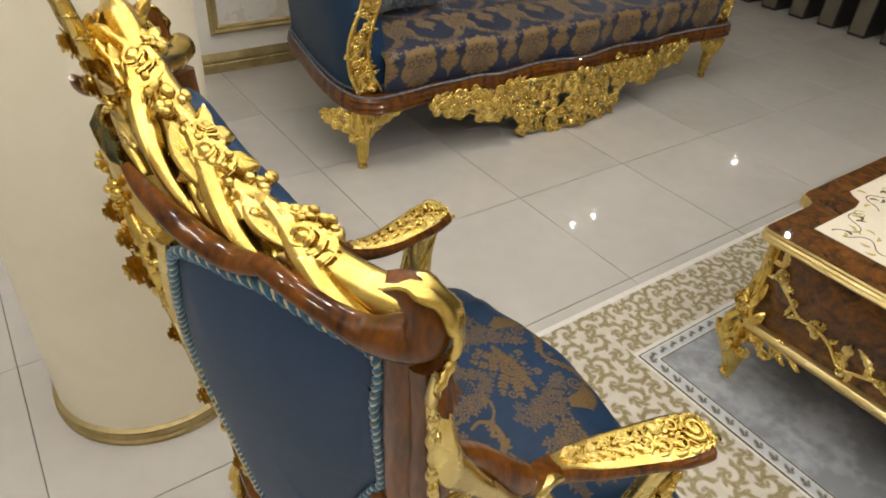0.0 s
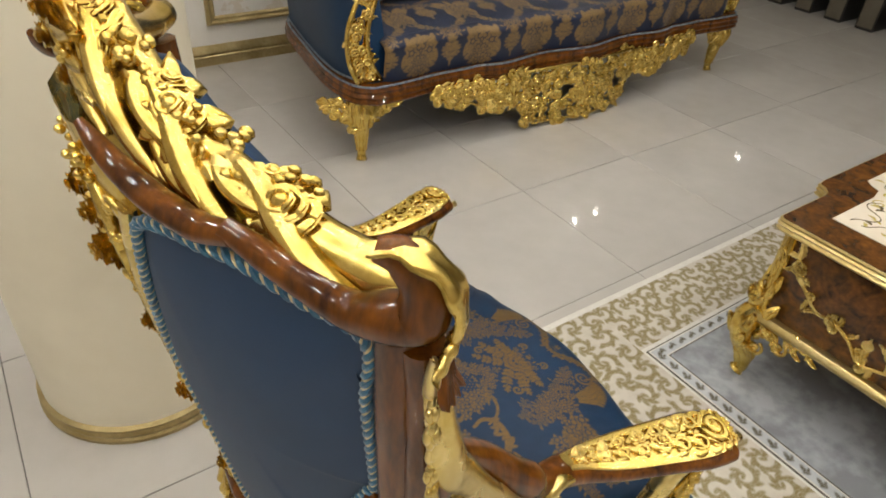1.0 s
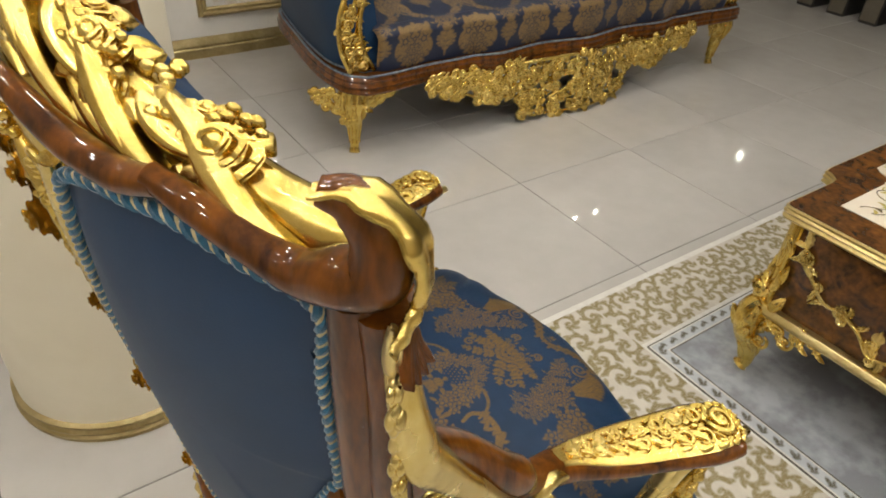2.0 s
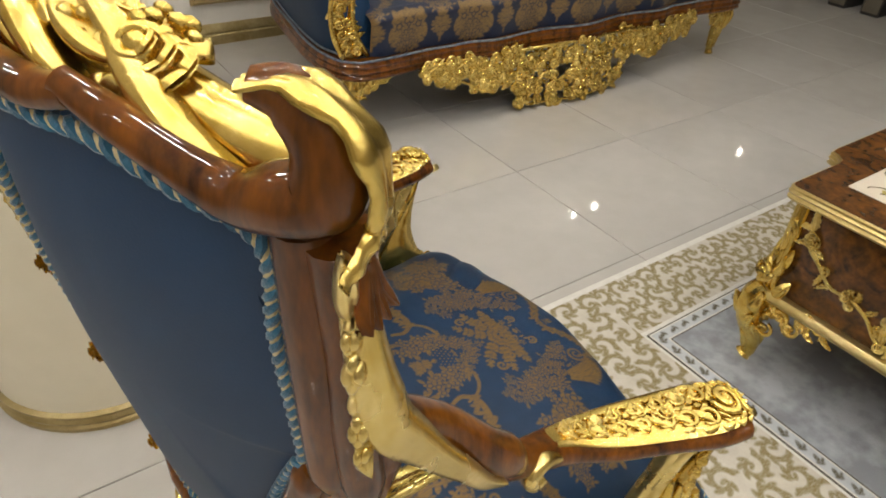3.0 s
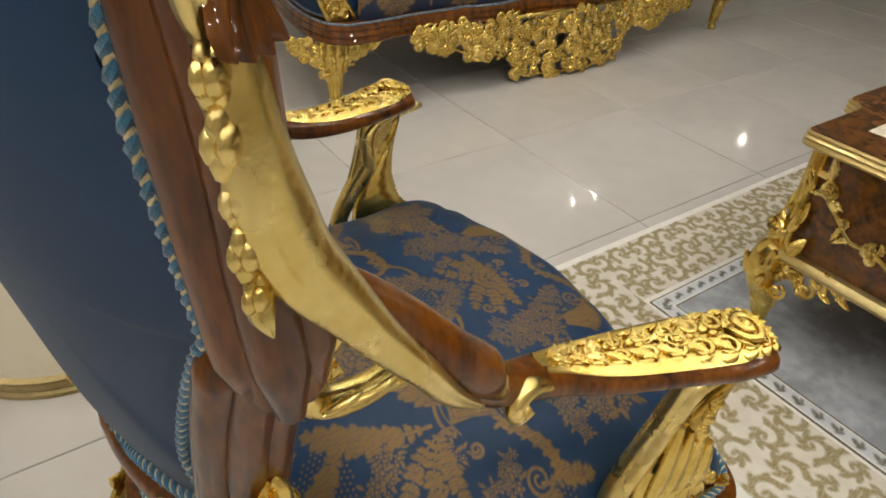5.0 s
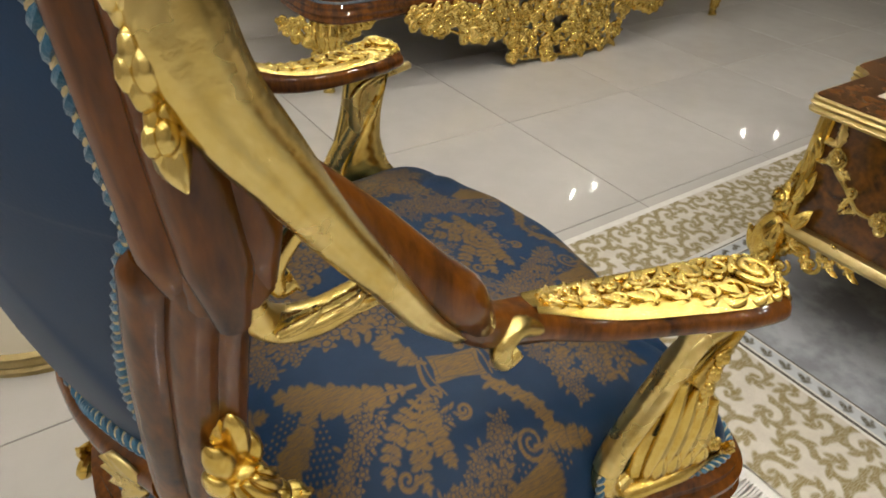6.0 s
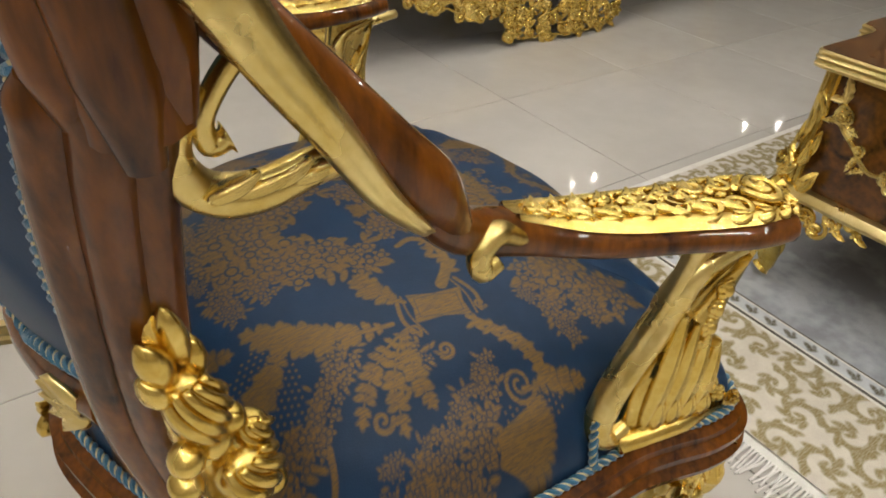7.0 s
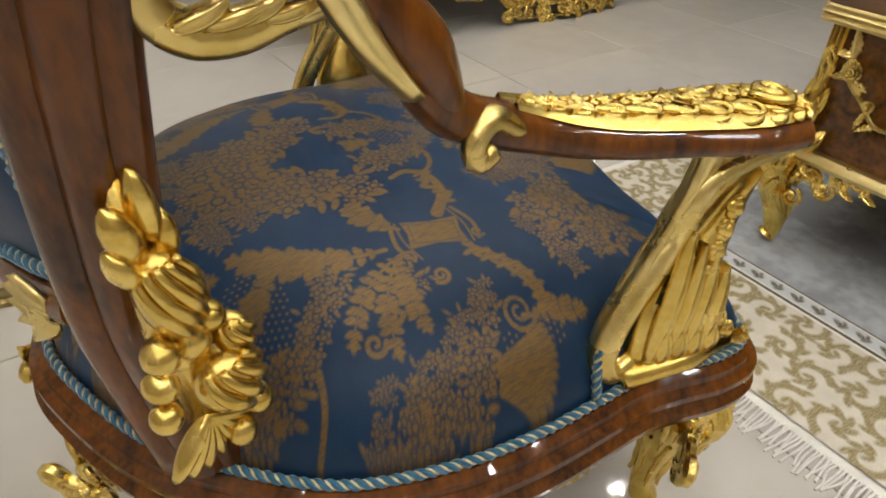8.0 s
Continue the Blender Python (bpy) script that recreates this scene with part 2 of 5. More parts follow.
def part(name, g, material, parent=None, label="", sharp=28):
    """Links a Geo as one mesh object under a thing or a part."""
    ob = new(name, mesh_of(name, g, material, sharp))
    if parent is not None:
        ob.parent = parent
    return tagged(ob, label)


def thing(name, m, label, category, group="", kind=""):
    ob = new(name)
    ob.empty_display_size = 0.1
    ob.matrix_basis = m
    return tagged(ob, label, category, group, kind)


def weave_on(ob, values):
    at = ob.data.attributes.new("weave", "FLOAT", "POINT")
    at.data.foreach_set("value", np.asarray(values, np.float32).ravel())


# ---- carving: pieces made flat as (across, along, height) and bent onto their ground ----


def leaf(g, p, ang, length, width, bend=0.0, high=0.012, lobes=4, curl=0.6, rib=0.35, n=12, taper=0.0):
    """An acanthus leaf from p towards ang, with a sunk rib, scalloped edges and a raised tip."""
    x = np.linspace(0, 1, n)
    a = ang + bend * x
    step = length / (n - 1)
    cx = p[0] + np.concatenate([[0], np.cumsum(np.cos(a[:-1]) * step)])
    cy = p[1] + np.concatenate([[0], np.cumsum(np.sin(a[:-1]) * step)])
    w = width * np.sin(np.pi * np.clip(x * 0.93 + 0.05, 0, 1) ** 0.75) ** 0.65 * (1 + 0.2 * np.cos(lobes * 2 * np.pi * x)) * (1 - x * 0.97) ** taper
    c = np.linspace(-1, 1, 9)
    body = (1 - np.abs(c) ** 2.2) - rib * np.exp(-(c / 0.22) ** 2)
    H = high * (np.outer(0.55 + 0.45 * np.sin(np.pi * x), body) + curl * np.outer(x ** 3, 1 - 0.3 * c ** 2)) * np.outer(1 + 0.12 * np.cos(lobes * 2 * np.pi * x), np.ones(9))
    X = cx[:, None] - np.sin(a)[:, None] * w[:, None] * c
    Y = cy[:, None] + np.cos(a)[:, None] * w[:, None] * c
    h0 = p[2] if len(p) > 2 else 0.0
    top = np.stack([X, Y, H + h0], -1)
    low = np.stack([X, Y, np.minimum(H - high * 0.45, H * 0.5) + h0], -1)[:, 1:-1]
    ring = np.concatenate([top, low[:, ::-1]], 1)
    base, m = g.n, ring.shape[1]
    g.grid(ring, close_b=True, flip=True)
    g.F += [tuple(base + j for j in range(m)), tuple(base + (n - 1) * m + j for j in range(m))[::-1]]


def scroll(g, p, ang, size, turns=1.3, r=0.006, hand=1, high=0.006, n=26, eye=True):
    """A C-scroll that runs out from p and coils up, thinning, round its eye."""
    t = np.linspace(0, 1, n)
    th = hand * turns * 2 * np.pi * t
    rad = size * (1 - 0.82 * t)
    centre = np.array(p[:2]) + size * np.array([np.cos(ang + hand * np.pi / 2), np.sin(ang + hand * np.pi / 2)])
    a = ang - hand * np.pi / 2 + th
    h0 = p[2] if len(p) > 2 else 0.0
    P = np.stack([centre[0] + rad * np.cos(a), centre[1] + rad * np.sin(a), np.full(n, h0 + high) + 0.25 * r * np.sin(th)], -1)
    g.tube(P, r * (0.55 + 0.6 * np.sin(np.pi * np.clip(t * 0.9 + 0.08, 0, 1))), 7)
    if eye:
        g.ball((centre[0] + rad[-1] * np.cos(a[-1]) * 0.3, centre[1] + rad[-1] * np.sin(a[-1]) * 0.3, h0 + high), r * 1.25, 7, 5)


def rose(g, p, R, high=None, turn=0.0):
    """A carved rose: two rings of cupped petals round a coiled heart."""
    high = high or R * 0.8
    h0 = p[2] if len(p) > 2 else 0.0
    for ring, (count, r0, r1, hh, cup) in enumerate(((5, 0.35, 1.0, 0.42, 0.25), (4, 0.22, 0.68, 0.75, 0.3), (3, 0.08, 0.4, 1.0, 0.3))):
        for k in range(count):
            th0 = turn + 2 * np.pi * (k + 0.5 * ring) / count
            b, a = np.linspace(0, 1, 6), np.linspace(-1, 1, 7)
            B, A = np.meshgrid(b, a, indexing="ij")
            r = R * (r0 + (r1 - r0) * B * (1 - 0.18 * A ** 2))
            th = th0 + A * (np.pi / count) * 1.25 * (0.75 + 0.25 * B)
            h = high * hh * (0.35 + 0.65 * np.sin(B * np.pi * 0.62)) - high * cup * A ** 2 * B * 0.6
            top = np.stack([p[0] + r * np.cos(th), p[1] + r * np.sin(th), h0 + h], -1)
            low = top.copy()
            low[..., 2] -= R * 0.16
            g.grid(np.concatenate([top, low[:, ::-1]], 1), close_b=True, flip=True)
    g.ball((p[0], p[1], h0 + high * 0.55), (R * 0.3, R * 0.3, high * 0.5), 8, 6)
    g.ball((p[0], p[1], h0 + high * 0.1), (R * 0.75, R * 0.75, high * 0.3), 10, 6)


def bud(g, p, R, turn=0.0, tall=1.0):
    """A plump carved bud: smooth petals closed round a heart."""
    h0 = p[2] if len(p) > 2 else 0.0
    g.ball((p[0], p[1], h0 + R * 0.55), (R * 0.55, R * 0.62 * tall, R * 0.55), 10, 8)
    for k in range(6):
        a = turn + k * 1.047
        g.ball((p[0] + 0.48 * R * math.cos(a), p[1] + 0.48 * R * tall * math.sin(a), h0 + R * (0.28 + 0.12 * (k % 2))), (R * 0.5, R * 0.55 * tall, R * 0.42), 10, 8)


def berries(g, p, count, spread, r, rng, high=0.006):
    h0 = p[2] if len(p) > 2 else 0.0
    for _ in range(count):
        a, d = rng.uniform(0, 6.28), spread * math.sqrt(rng.random())
        g.ball((p[0] + d * math.cos(a), p[1] + d * math.sin(a), h0 + high * rng.uniform(0.6, 1.3)), r * rng.uniform(0.8, 1.25), 7, 5)


def foliage(g, area, count, size, rng, high=0.010, mix=(0.5, 0.3, 0.2)):
    """Fills a strip with leaves, scrolls and small flowers; area(k) gives the place and the main way of piece k of count."""
    for k in range(count):
        x, y, a = area(k / max(1, count - 1))
        q = rng.random()
        s = size * rng.uniform(0.75, 1.2)
        if q < mix[0]:
            leaf(g, (x, y), a + rng.uniform(-0.6, 0.6), s, s * 0.24, rng.uniform(-1.6, 1.6), high, rng.choice((3, 4)))
        elif q < mix[0] + mix[1]:
            scroll(g, (x, y), a + rng.uniform(-0.5, 0.5), s * 0.36, 1.3, s * 0.095, rng.choice((-1, 1)), high * 0.5)
        else:
            rose(g, (x, y), s * 0.3, s * 0.25, rng.uniform(0, 6))


def rope(pts, R=0.005, pitch=0.022, up=(0, 0, 1)):
    """A twisted cord along pts: two teal strands and two thin gold ones, as two Geos."""
    P = np.array(pts, float)
    seg = np.linalg.norm(np.diff(P, axis=0), axis=1)
    s = np.concatenate([[0], np.cumsum(seg)])
    n = max(12, int(s[-1] / pitch * 9))
    q = np.linspace(0, s[-1], n)
    C = np.stack([np.interp(q, s, P[:, i]) for i in range(3)], -1)
    T = np.gradient(C, axis=0)
    T /= np.linalg.norm(T, axis=1)[:, None] + 1e-12
    A = np.cross(T, np.array(up, float) + 0.01)
    A /= np.linalg.norm(A, axis=1)[:, None] + 1e-12
    B = np.cross(T, A)
    teal, gold = Geo(), Geo()
    for k in range(4):
        ph = q / pitch * 2 * np.pi + k * np.pi / 2
        L = C + 0.52 * R * (np.cos(ph)[:, None] * A + np.sin(ph)[:, None] * B)
        (gold if k % 2 == 0 else teal).tube(L, R * (0.37 if k % 2 == 0 else 0.66), 6)
    return teal, gold


# ---- woven patterns, drawn as soft shapes on the vertices ----


class Weave:
    def __init__(self, X, Y, soft=0.002):
        self.X, self.Y, self.soft = np.asarray(X, float).ravel(), np.asarray(Y, float).ravel(), soft
        self.val = np.zeros_like(self.X)

    def put(self, near, d, sign=1):
        v = np.clip(0.5 - d / self.soft, 0, 1)
        self.val[near] = np.maximum(self.val[near], v) if sign > 0 else np.minimum(self.val[near], 1 - v)

    def near(self, x, y, r):
        return np.flatnonzero((np.abs(self.X - x) < r) & (np.abs(self.Y - y) < r))

    def petal(self, x, y, ang, a, b, sign=1):
        i = self.near(x, y, max(a, b) * 1.3)
        dx, dy = self.X[i] - x, self.Y[i] - y
        c, s = math.cos(ang), math.sin(ang)
        e = np.hypot((dx * c + dy * s) / a, (-dx * s + dy * c) / b)
        self.put(i, (e - 1) * min(a, b), sign)

    def flower(self, x, y, R, k=5, turn=0.0):
        i = self.near(x, y, R * 1.4)
        dx, dy = self.X[i] - x, self.Y[i] - y
        r, th = np.hypot(dx, dy), np.arctan2(dy, dx)
        self.put(i, r - R * (0.8 + 0.24 * np.cos(k * (th - turn))))
        i = self.near(x, y, R)
        r = np.hypot(self.X[i] - x, self.Y[i] - y)
        self.put(i, np.abs(r - R * 0.46) - max(0.0006, R * 0.09), -1)
        for j in range(k):
            a = turn + (j + 0.5) * 2 * math.pi / k
            self.petal(x + 0.72 * R * math.cos(a), y + 0.72 * R * math.sin(a), a, R * 0.26, max(0.0006, R * 0.07), -1)

    def stroke(self, pts, w0, w1):
        P = np.array(pts, float)
        for k in range(len(P) - 1):
            a, b = P[k], P[k + 1]
            w = w0 + (w1 - w0) * k / max(1, len(P) - 2)
            m, L = (a + b) / 2, np.linalg.norm(b - a)
            i = self.near(m[0], m[1], L / 2 + w * 2 + self.soft)
            if not len(i):
                continue
            dx, dy = self.X[i] - a[0], self.Y[i] - a[1]
            t = np.clip((dx * (b - a)[0] + dy * (b - a)[1]) / (L * L + 1e-12), 0, 1)
            self.put(i, np.hypot(dx - t * (b - a)[0], dy - t * (b - a)[1]) - w)

    def spiral(self, x, y, ang, size, turns, w, hand=1):
        t = np.linspace(0, 1, 22)
        a = ang + hand * turns * 2 * np.pi * t
        r = size * (1 - 0.8 * t)
        self.stroke(np.stack([x + r * np.cos(a), y + r * np.sin(a)], -1), w, w * 0.6)
        return x + size * math.cos(ang), y + size * math.sin(ang)

    def spray(self, x, y, ang, length, bend, size, count=7):
        """A feathered plume: a bent stem with leaflets on both sides."""
        p = np.array([x, y], float)
        pts = [p.copy()]
        for k in range(count):
            a = ang + bend * k / count
            p = p + length / count * np.array([math.cos(a), math.sin(a)])
            pts.append(p.copy())
            s = size * math.sin(math.pi * (k + 1.2) / (count + 1.6)) ** 0.7
            for h in (-1, 1):
                b = a + h * (0.72 + 0.25 * (k % 2))
                self.petal(p[0] + 0.62 * s * math.cos(b), p[1] + 0.62 * s * math.sin(b), b + h * 0.35, s * 0.62, s * 0.33)
                self.petal(p[0] + 0.40 * s * math.cos(b + h * 0.5), p[1] + 0.40 * s * math.sin(b + h * 0.5), b + h * 0.6, s * 0.42, s * 0.17)
        self.stroke(pts, size * 0.16, size * 0.06)
        self.petal(p[0], p[1], ang + bend, size * 0.7, size * 0.3)

    def bouquet(self, x, y, R, rng, count=9):
        for k in range(count * 2):
            a, d = rng.uniform(0, 6.28), R * rng.uniform(0.35, 1.05)
            self.petal(x + d * math.cos(a), y + d * math.sin(a), a + rng.uniform(-0.7, 0.7), R * 0.24, R * 0.10)
        for k in range(count):
            a, d = 2.4 * k, R * 0.75 * math.sqrt(k / count)
            self.flower(x + d * math.cos(a), y + d * math.sin(a), R * rng.uniform(0.25, 0.36), 5, rng.uniform(0, 6))

    def dots(self, x, y, a, b, ang, step):
        c, s = math.cos(ang), math.sin(ang)
        for i in range(-int(a / step), int(a / step) + 1):
            for j in range(-int(b / step), int(b / step) + 1):
                q, r = i * step, (j + 0.5 * (i % 2)) * step
                if (q / a) ** 2 + (r / b) ** 2 < 1:
                    self.petal(x + q * c - r * s, y + q * s + r * c, 0, step * 0.2, step * 0.2)

# ---- the room ----
X0, X1, Y0, Y1 = -3.6, 5.4, -4.2, 1.8
floor = tagged(part("floor", Geo().box((X0 - 0.2, Y0 - 0.2, -0.12), (X1 + 0.2, Y1 + 0.2, -0.0025)), GROUT), "polished beige porcelain tiles laid square with thin dark joints", "floor", kind="structure")
# all but the north wall are unseen and toned down to bounce less light
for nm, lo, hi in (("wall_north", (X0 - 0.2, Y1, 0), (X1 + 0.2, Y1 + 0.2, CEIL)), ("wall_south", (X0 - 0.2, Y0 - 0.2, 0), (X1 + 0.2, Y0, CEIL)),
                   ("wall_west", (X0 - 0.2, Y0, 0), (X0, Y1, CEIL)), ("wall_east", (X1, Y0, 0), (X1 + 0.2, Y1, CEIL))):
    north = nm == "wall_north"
    tagged(part(nm, Geo().box(lo, hi), WALLPAINT if north else DIMPAINT), ("white" if north else "unseen light-dimming taupe") + " painted showroom wall", "wall", kind="structure")
tagged(part("ceiling", Geo().box((X0 - 0.2, Y0 - 0.2, CEIL), (X1 + 0.2, Y1 + 0.2, CEIL + 0.15)), CEILPAINT), "plain white showroom ceiling", "ceiling", kind="structure")

# gilded skirting and framed wallpaper panels on the north wall
skirt = [(0, 0), (0.022, 0), (0.022, 0.045), (0.016, 0.052), (0.022, 0.062), (0.018, 0.078), (0.010, 0.088), (0.006, 0.1), (0, 0.1)]
g = Geo().sweep([(X1, Y1, 0), (X0, Y1, 0)], [(-a, b) for a, b in skirt][::-1])
tagged(part("baseboard", g, DULL_GILT, sharp=35), "gilded moulded skirting board along the wall", "skirting", kind="structure")
for x0 in (-2.5, -0.62, 1.26, 3.14):
    panel = thing("wall_panel", pose(x0, Y1, 0.2), "wallpapered wall panel in a gilded moulded border", "wall panel", "wall panels", "structure")
    part("wallpaper", Geo().box((0.03, -0.004, 0.03), (1.65, 0.0, 2.2)), PAPER, panel)
    w, h, b = 1.68, 2.25, 0.045
    prof = [(0, 0), (b, 0), (b, 0.012), (b * 0.8, 0.02), (b * 0.55, 0.016), (b * 0.35, 0.028), (b * 0.1, 0.022), (0, 0.012)]
    for nm, a, c in (("frame_rail", (w, 0), (0, 0)), ("frame_rail", (0, h), (w, h)), ("frame_stile", (0, 0), (0, h)), ("frame_stile", (w, h), (w, 0))):
        A, C = np.array([a[0], 0, a[1]]), np.array([c[0], 0, c[1]])
        d = (C - A) / np.linalg.norm(C - A)
        side = np.array([d[2], 0, -d[0]])
        q = Geo()
        rings = np.array([[e + side * (o if nm else o) * 1 + np.array([0, -hh, 0]) + d * o * sgn for o, hh in prof] for e, sgn in ((A, 1), (C, -1))])
        q.grid(rings, close_b=True)
        q.F += [tuple(range(len(prof))), tuple(range(len(prof), 2 * len(prof)))[::-1]]
        part(nm, q, DULL_GILT, panel, sharp=35)

# round column with a gilded foot band
col = thing("column", pose(-1.481, -0.206, 0), "round cream painted column with a gilded foot band", "column", kind="structure")
part("shaft", Geo().lathe([(0.243, 0.0), (0.243, 1.2), (0.243, CEIL)], n=64), CREAM, col)
a = np.linspace(math.radians(-58), math.radians(296), 60)
band = [(0, 0), (0.012, 0), (0.014, 0.012), (0.009, 0.018), (0.013, 0.026), (0.009, 0.036), (0.011, 0.044), (0, 0.05)]
part("foot_band", Geo().sweep([(0.243 * math.cos(t), 0.243 * math.sin(t), 0) for t in a], band), DULL_GILT, col, "dull gilded ribbed band, scuffed at its joint", sharp=35)
a = np.linspace(math.radians(296.5), math.radians(301.5), 4)
part("band_joint", Geo().sweep([(0.244 * math.cos(t), 0.244 * math.sin(t), 0) for t in a], band), DULL_GILT, col)

# unseen downlights added to light the room, kept out of the floor's mirrored view
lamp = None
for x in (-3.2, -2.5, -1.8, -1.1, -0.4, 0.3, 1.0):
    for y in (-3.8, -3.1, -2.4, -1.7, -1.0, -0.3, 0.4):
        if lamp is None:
            lamp = thing("ceiling_light", pose(x, y, CEIL - 0.03), "unseen added round white recessed ceiling downlight, switched on", "ceiling light", "ceiling lights")
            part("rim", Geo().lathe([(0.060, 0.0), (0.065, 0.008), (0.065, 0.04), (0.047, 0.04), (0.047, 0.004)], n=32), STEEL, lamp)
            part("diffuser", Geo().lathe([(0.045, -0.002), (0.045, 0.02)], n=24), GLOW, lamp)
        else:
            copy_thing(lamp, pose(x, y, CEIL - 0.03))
pend = None
for x, y, z in ((2.15, 1.53, 1.745), (2.41, 1.54, 1.755), (4.38, 1.50, 1.71), (4.64, 1.32, 1.69), (1.78, -0.32, 1.66)):
    m = pose(x, y, z)
    if pend is None:
        pend = thing("pendant_lamp", m, "small bare bulb on a thin rod under the ceiling", "pendant lamp", "pendant lamps")
        part("bulb", Geo().ball((0, 0, 0), 0.011, 12, 8), BULB, pend)
        part("socket", Geo().lathe([(0.012, 0.02), (0.014, 0.05), (0.006, 0.06)], n=12), STEEL, pend)
        part("rod", Geo().lathe([(0.003, 0.055), (0.003, 1.17)], n=8), STEEL, pend)
    else:
        copy_thing(pend, m)

# row of dark display boards at the far side
board = None
for k in range(12):
    m = pose(3.53, 1.45 - 0.235 * k, 0, 0, 0, 0)
    if board is None:
        board = thing("display_board", m, "dark upright display board with a bronze face and black edges", "display board", "display boards")
        part("core", Geo().box((0, -0.065, 0), (0.36, 0.065, 1.2), 0.006), DARK, board)
        part("face", Geo().box((-0.004, -0.054, 0.02), (0.01, 0.054, 1.18), 0.002), OLIVE, board)
    else:
        copy_thing(board, m)

# ---- rug ----
rug = thing("rug", pose(0, 0, 0), "beige fringed rug with olive scrolls and a grey field", "rug")
RX0, RX1, RY0, RY1 = -0.565, 2.2, -2.75, -0.646
BX, BY = -0.275, -0.882
rng = random.Random(4)


def pile(x0, x1, y0, y1, z, step):
    nx, ny = max(2, int((x1 - x0) / step)), max(2, int((y1 - y0) / step))
    X, Y = np.meshgrid(np.linspace(x0, x1, nx), np.linspace(y0, y1, ny), indexing="ij")
    q = Geo().grid(np.stack([X, Y, np.full_like(X, z)], -1))
    return q, X, Y


def arabesque(w, x0, x1, y0, y1, cell, big):
    """Scrolling sprigs on a jittered net."""
    nx, ny = int(round((x1 - x0) / cell)), int(round((y1 - y0) / cell))
    for i in range(nx):
        for j in range(ny):
            x = x0 + (i + 0.5 + 0.25 * (j % 2) - 0.12) * (x1 - x0) / nx + rng.uniform(-0.12, 0.12) * cell
            y = y0 + (j + 0.5) * (y1 - y0) / ny + rng.uniform(-0.12, 0.12) * cell
            a, hand = rng.uniform(0, 6.28), rng.choice((-1, 1))
            s = cell * 0.5 * big
            w.spiral(x, y, a, s, 0.95, s * 0.21, hand)
            for k in range(7):
                t = a + hand * k * 0.85
                r = s * (1.15 - 0.09 * k)
                w.petal(x + r * math.cos(t), y + r * math.sin(t), t - hand * 0.8, s * 0.36, s * 0.17)
            w.petal(x, y, a, s * 0.3, s * 0.15)


base = Geo().box((RX0, RY0, 0.0005), (RX1, RY1, 0.007))
part("backing", base, LINE, rug, "white bound edge")
for x0, x1, y0, y1, cell in ((RX0 + 0.02, BX - 0.012, RY0 + 0.02, RY1 - 0.022, 0.074), (BX - 0.012, RX1 - 0.02, BY + 0.012, RY1 - 0.022, 0.066)):
    q, X, Y = pile(x0, x1, y0, y1, 0.0105, 0.0032)
    ob = part("border", q, RUG, rug)
    w = Weave(X, Y, 0.0035)
    arabesque(w, x0, x1, y0, y1, cell, 1.0)
    weave_on(ob, w.val)
for nm, d, material, z in (("guard_line", 0.0, DARKLINE, 0.0098), ("guard_line", 0.004, LINE, 0.0102), ("leaf_band", 0.008, BAND, 0.0106), ("guard_line", 0.040, LINE, 0.0110), ("guard_line", 0.044, DARKLINE, 0.0114)):
    if nm != "leaf_band":
        part(nm, Geo().box((BX + d, RY0 + 0.1, 0.006), (RX1 - 0.1, BY - d, z)), material, rug)
        continue
    q, X, Y = pile(BX + d, RX1 - 0.1, RY0 + 0.1, BY - d, z, 0.006)
    keep = []
    q2 = Geo()
    XX, YY = [], []
    for x0, x1, y0, y1 in ((BX + d, BX + 0.041, RY0 + 0.1, BY - d), (BX + 0.041, RX1 - 0.1, BY - 0.041, BY - d)):
        q3, X, Y = pile(x0, x1, y0, y1, z, 0.0028)
        q2.merge(q3)
        XX.append(X.ravel())
        YY.append(Y.ravel())
    ob = part(nm, q2, BAND, rug)
    w = Weave(np.concatenate(XX), np.concatenate(YY), 0.003)
    for k in range(40):
        y = BY - 0.03 - 0.045 * k
        w.petal(BX + 0.024, y, 1.1, 0.012, 0.006)
        w.petal(BX + 0.020, y - 0.012, 2.4, 0.010, 0.005)
        w.petal(BX + 0.030, y - 0.010, 0.4, 0.008, 0.004)
        x = BX + 0.035 + 0.045 * k
        w.petal(x, BY - 0.024, 0.4, 0.012, 0.006)
        w.petal(x + 0.012, BY - 0.020, 2.2, 0.010, 0.005)
    weave_on(ob, w.val)
part("field", Geo().box((BX + 0.048, RY0 + 0.15, 0.006), (RX1 - 0.15, BY - 0.048, 0.0118)), FIELD, rug, "mottled silver-grey field")
q = Geo()
for k in range(330):
    y = RY1 - 0.004 - k * 0.0063
    p = [(RX0 + 0.004, y, 0.006), (RX0 - 0.022, y + rng.uniform(-0.003, 0.003), 0.005), (RX0 - 0.05 - rng.uniform(0, 0.018), y + rng.uniform(-0.009, 0.009), 0.0028)]
    q.tube(catmull(p, 3), [0.0026, 0.0024, 0.0022, 0.002, 0.002, 0.0022, 0.0024], 5)
tagged(part("fringe", q, FRINGE, rug, "white cotton tassels"), kind="stuff")

# ---- coffee table ----
TX0, TX1, TY0, TY1, TZ = -0.155, 1.26, -1.86, -1.030, 0.525
table = thing("coffee_table", pose(0, 0, 0), "burl coffee table with ivory inlay and gilded mouldings on the rug", "coffee table")


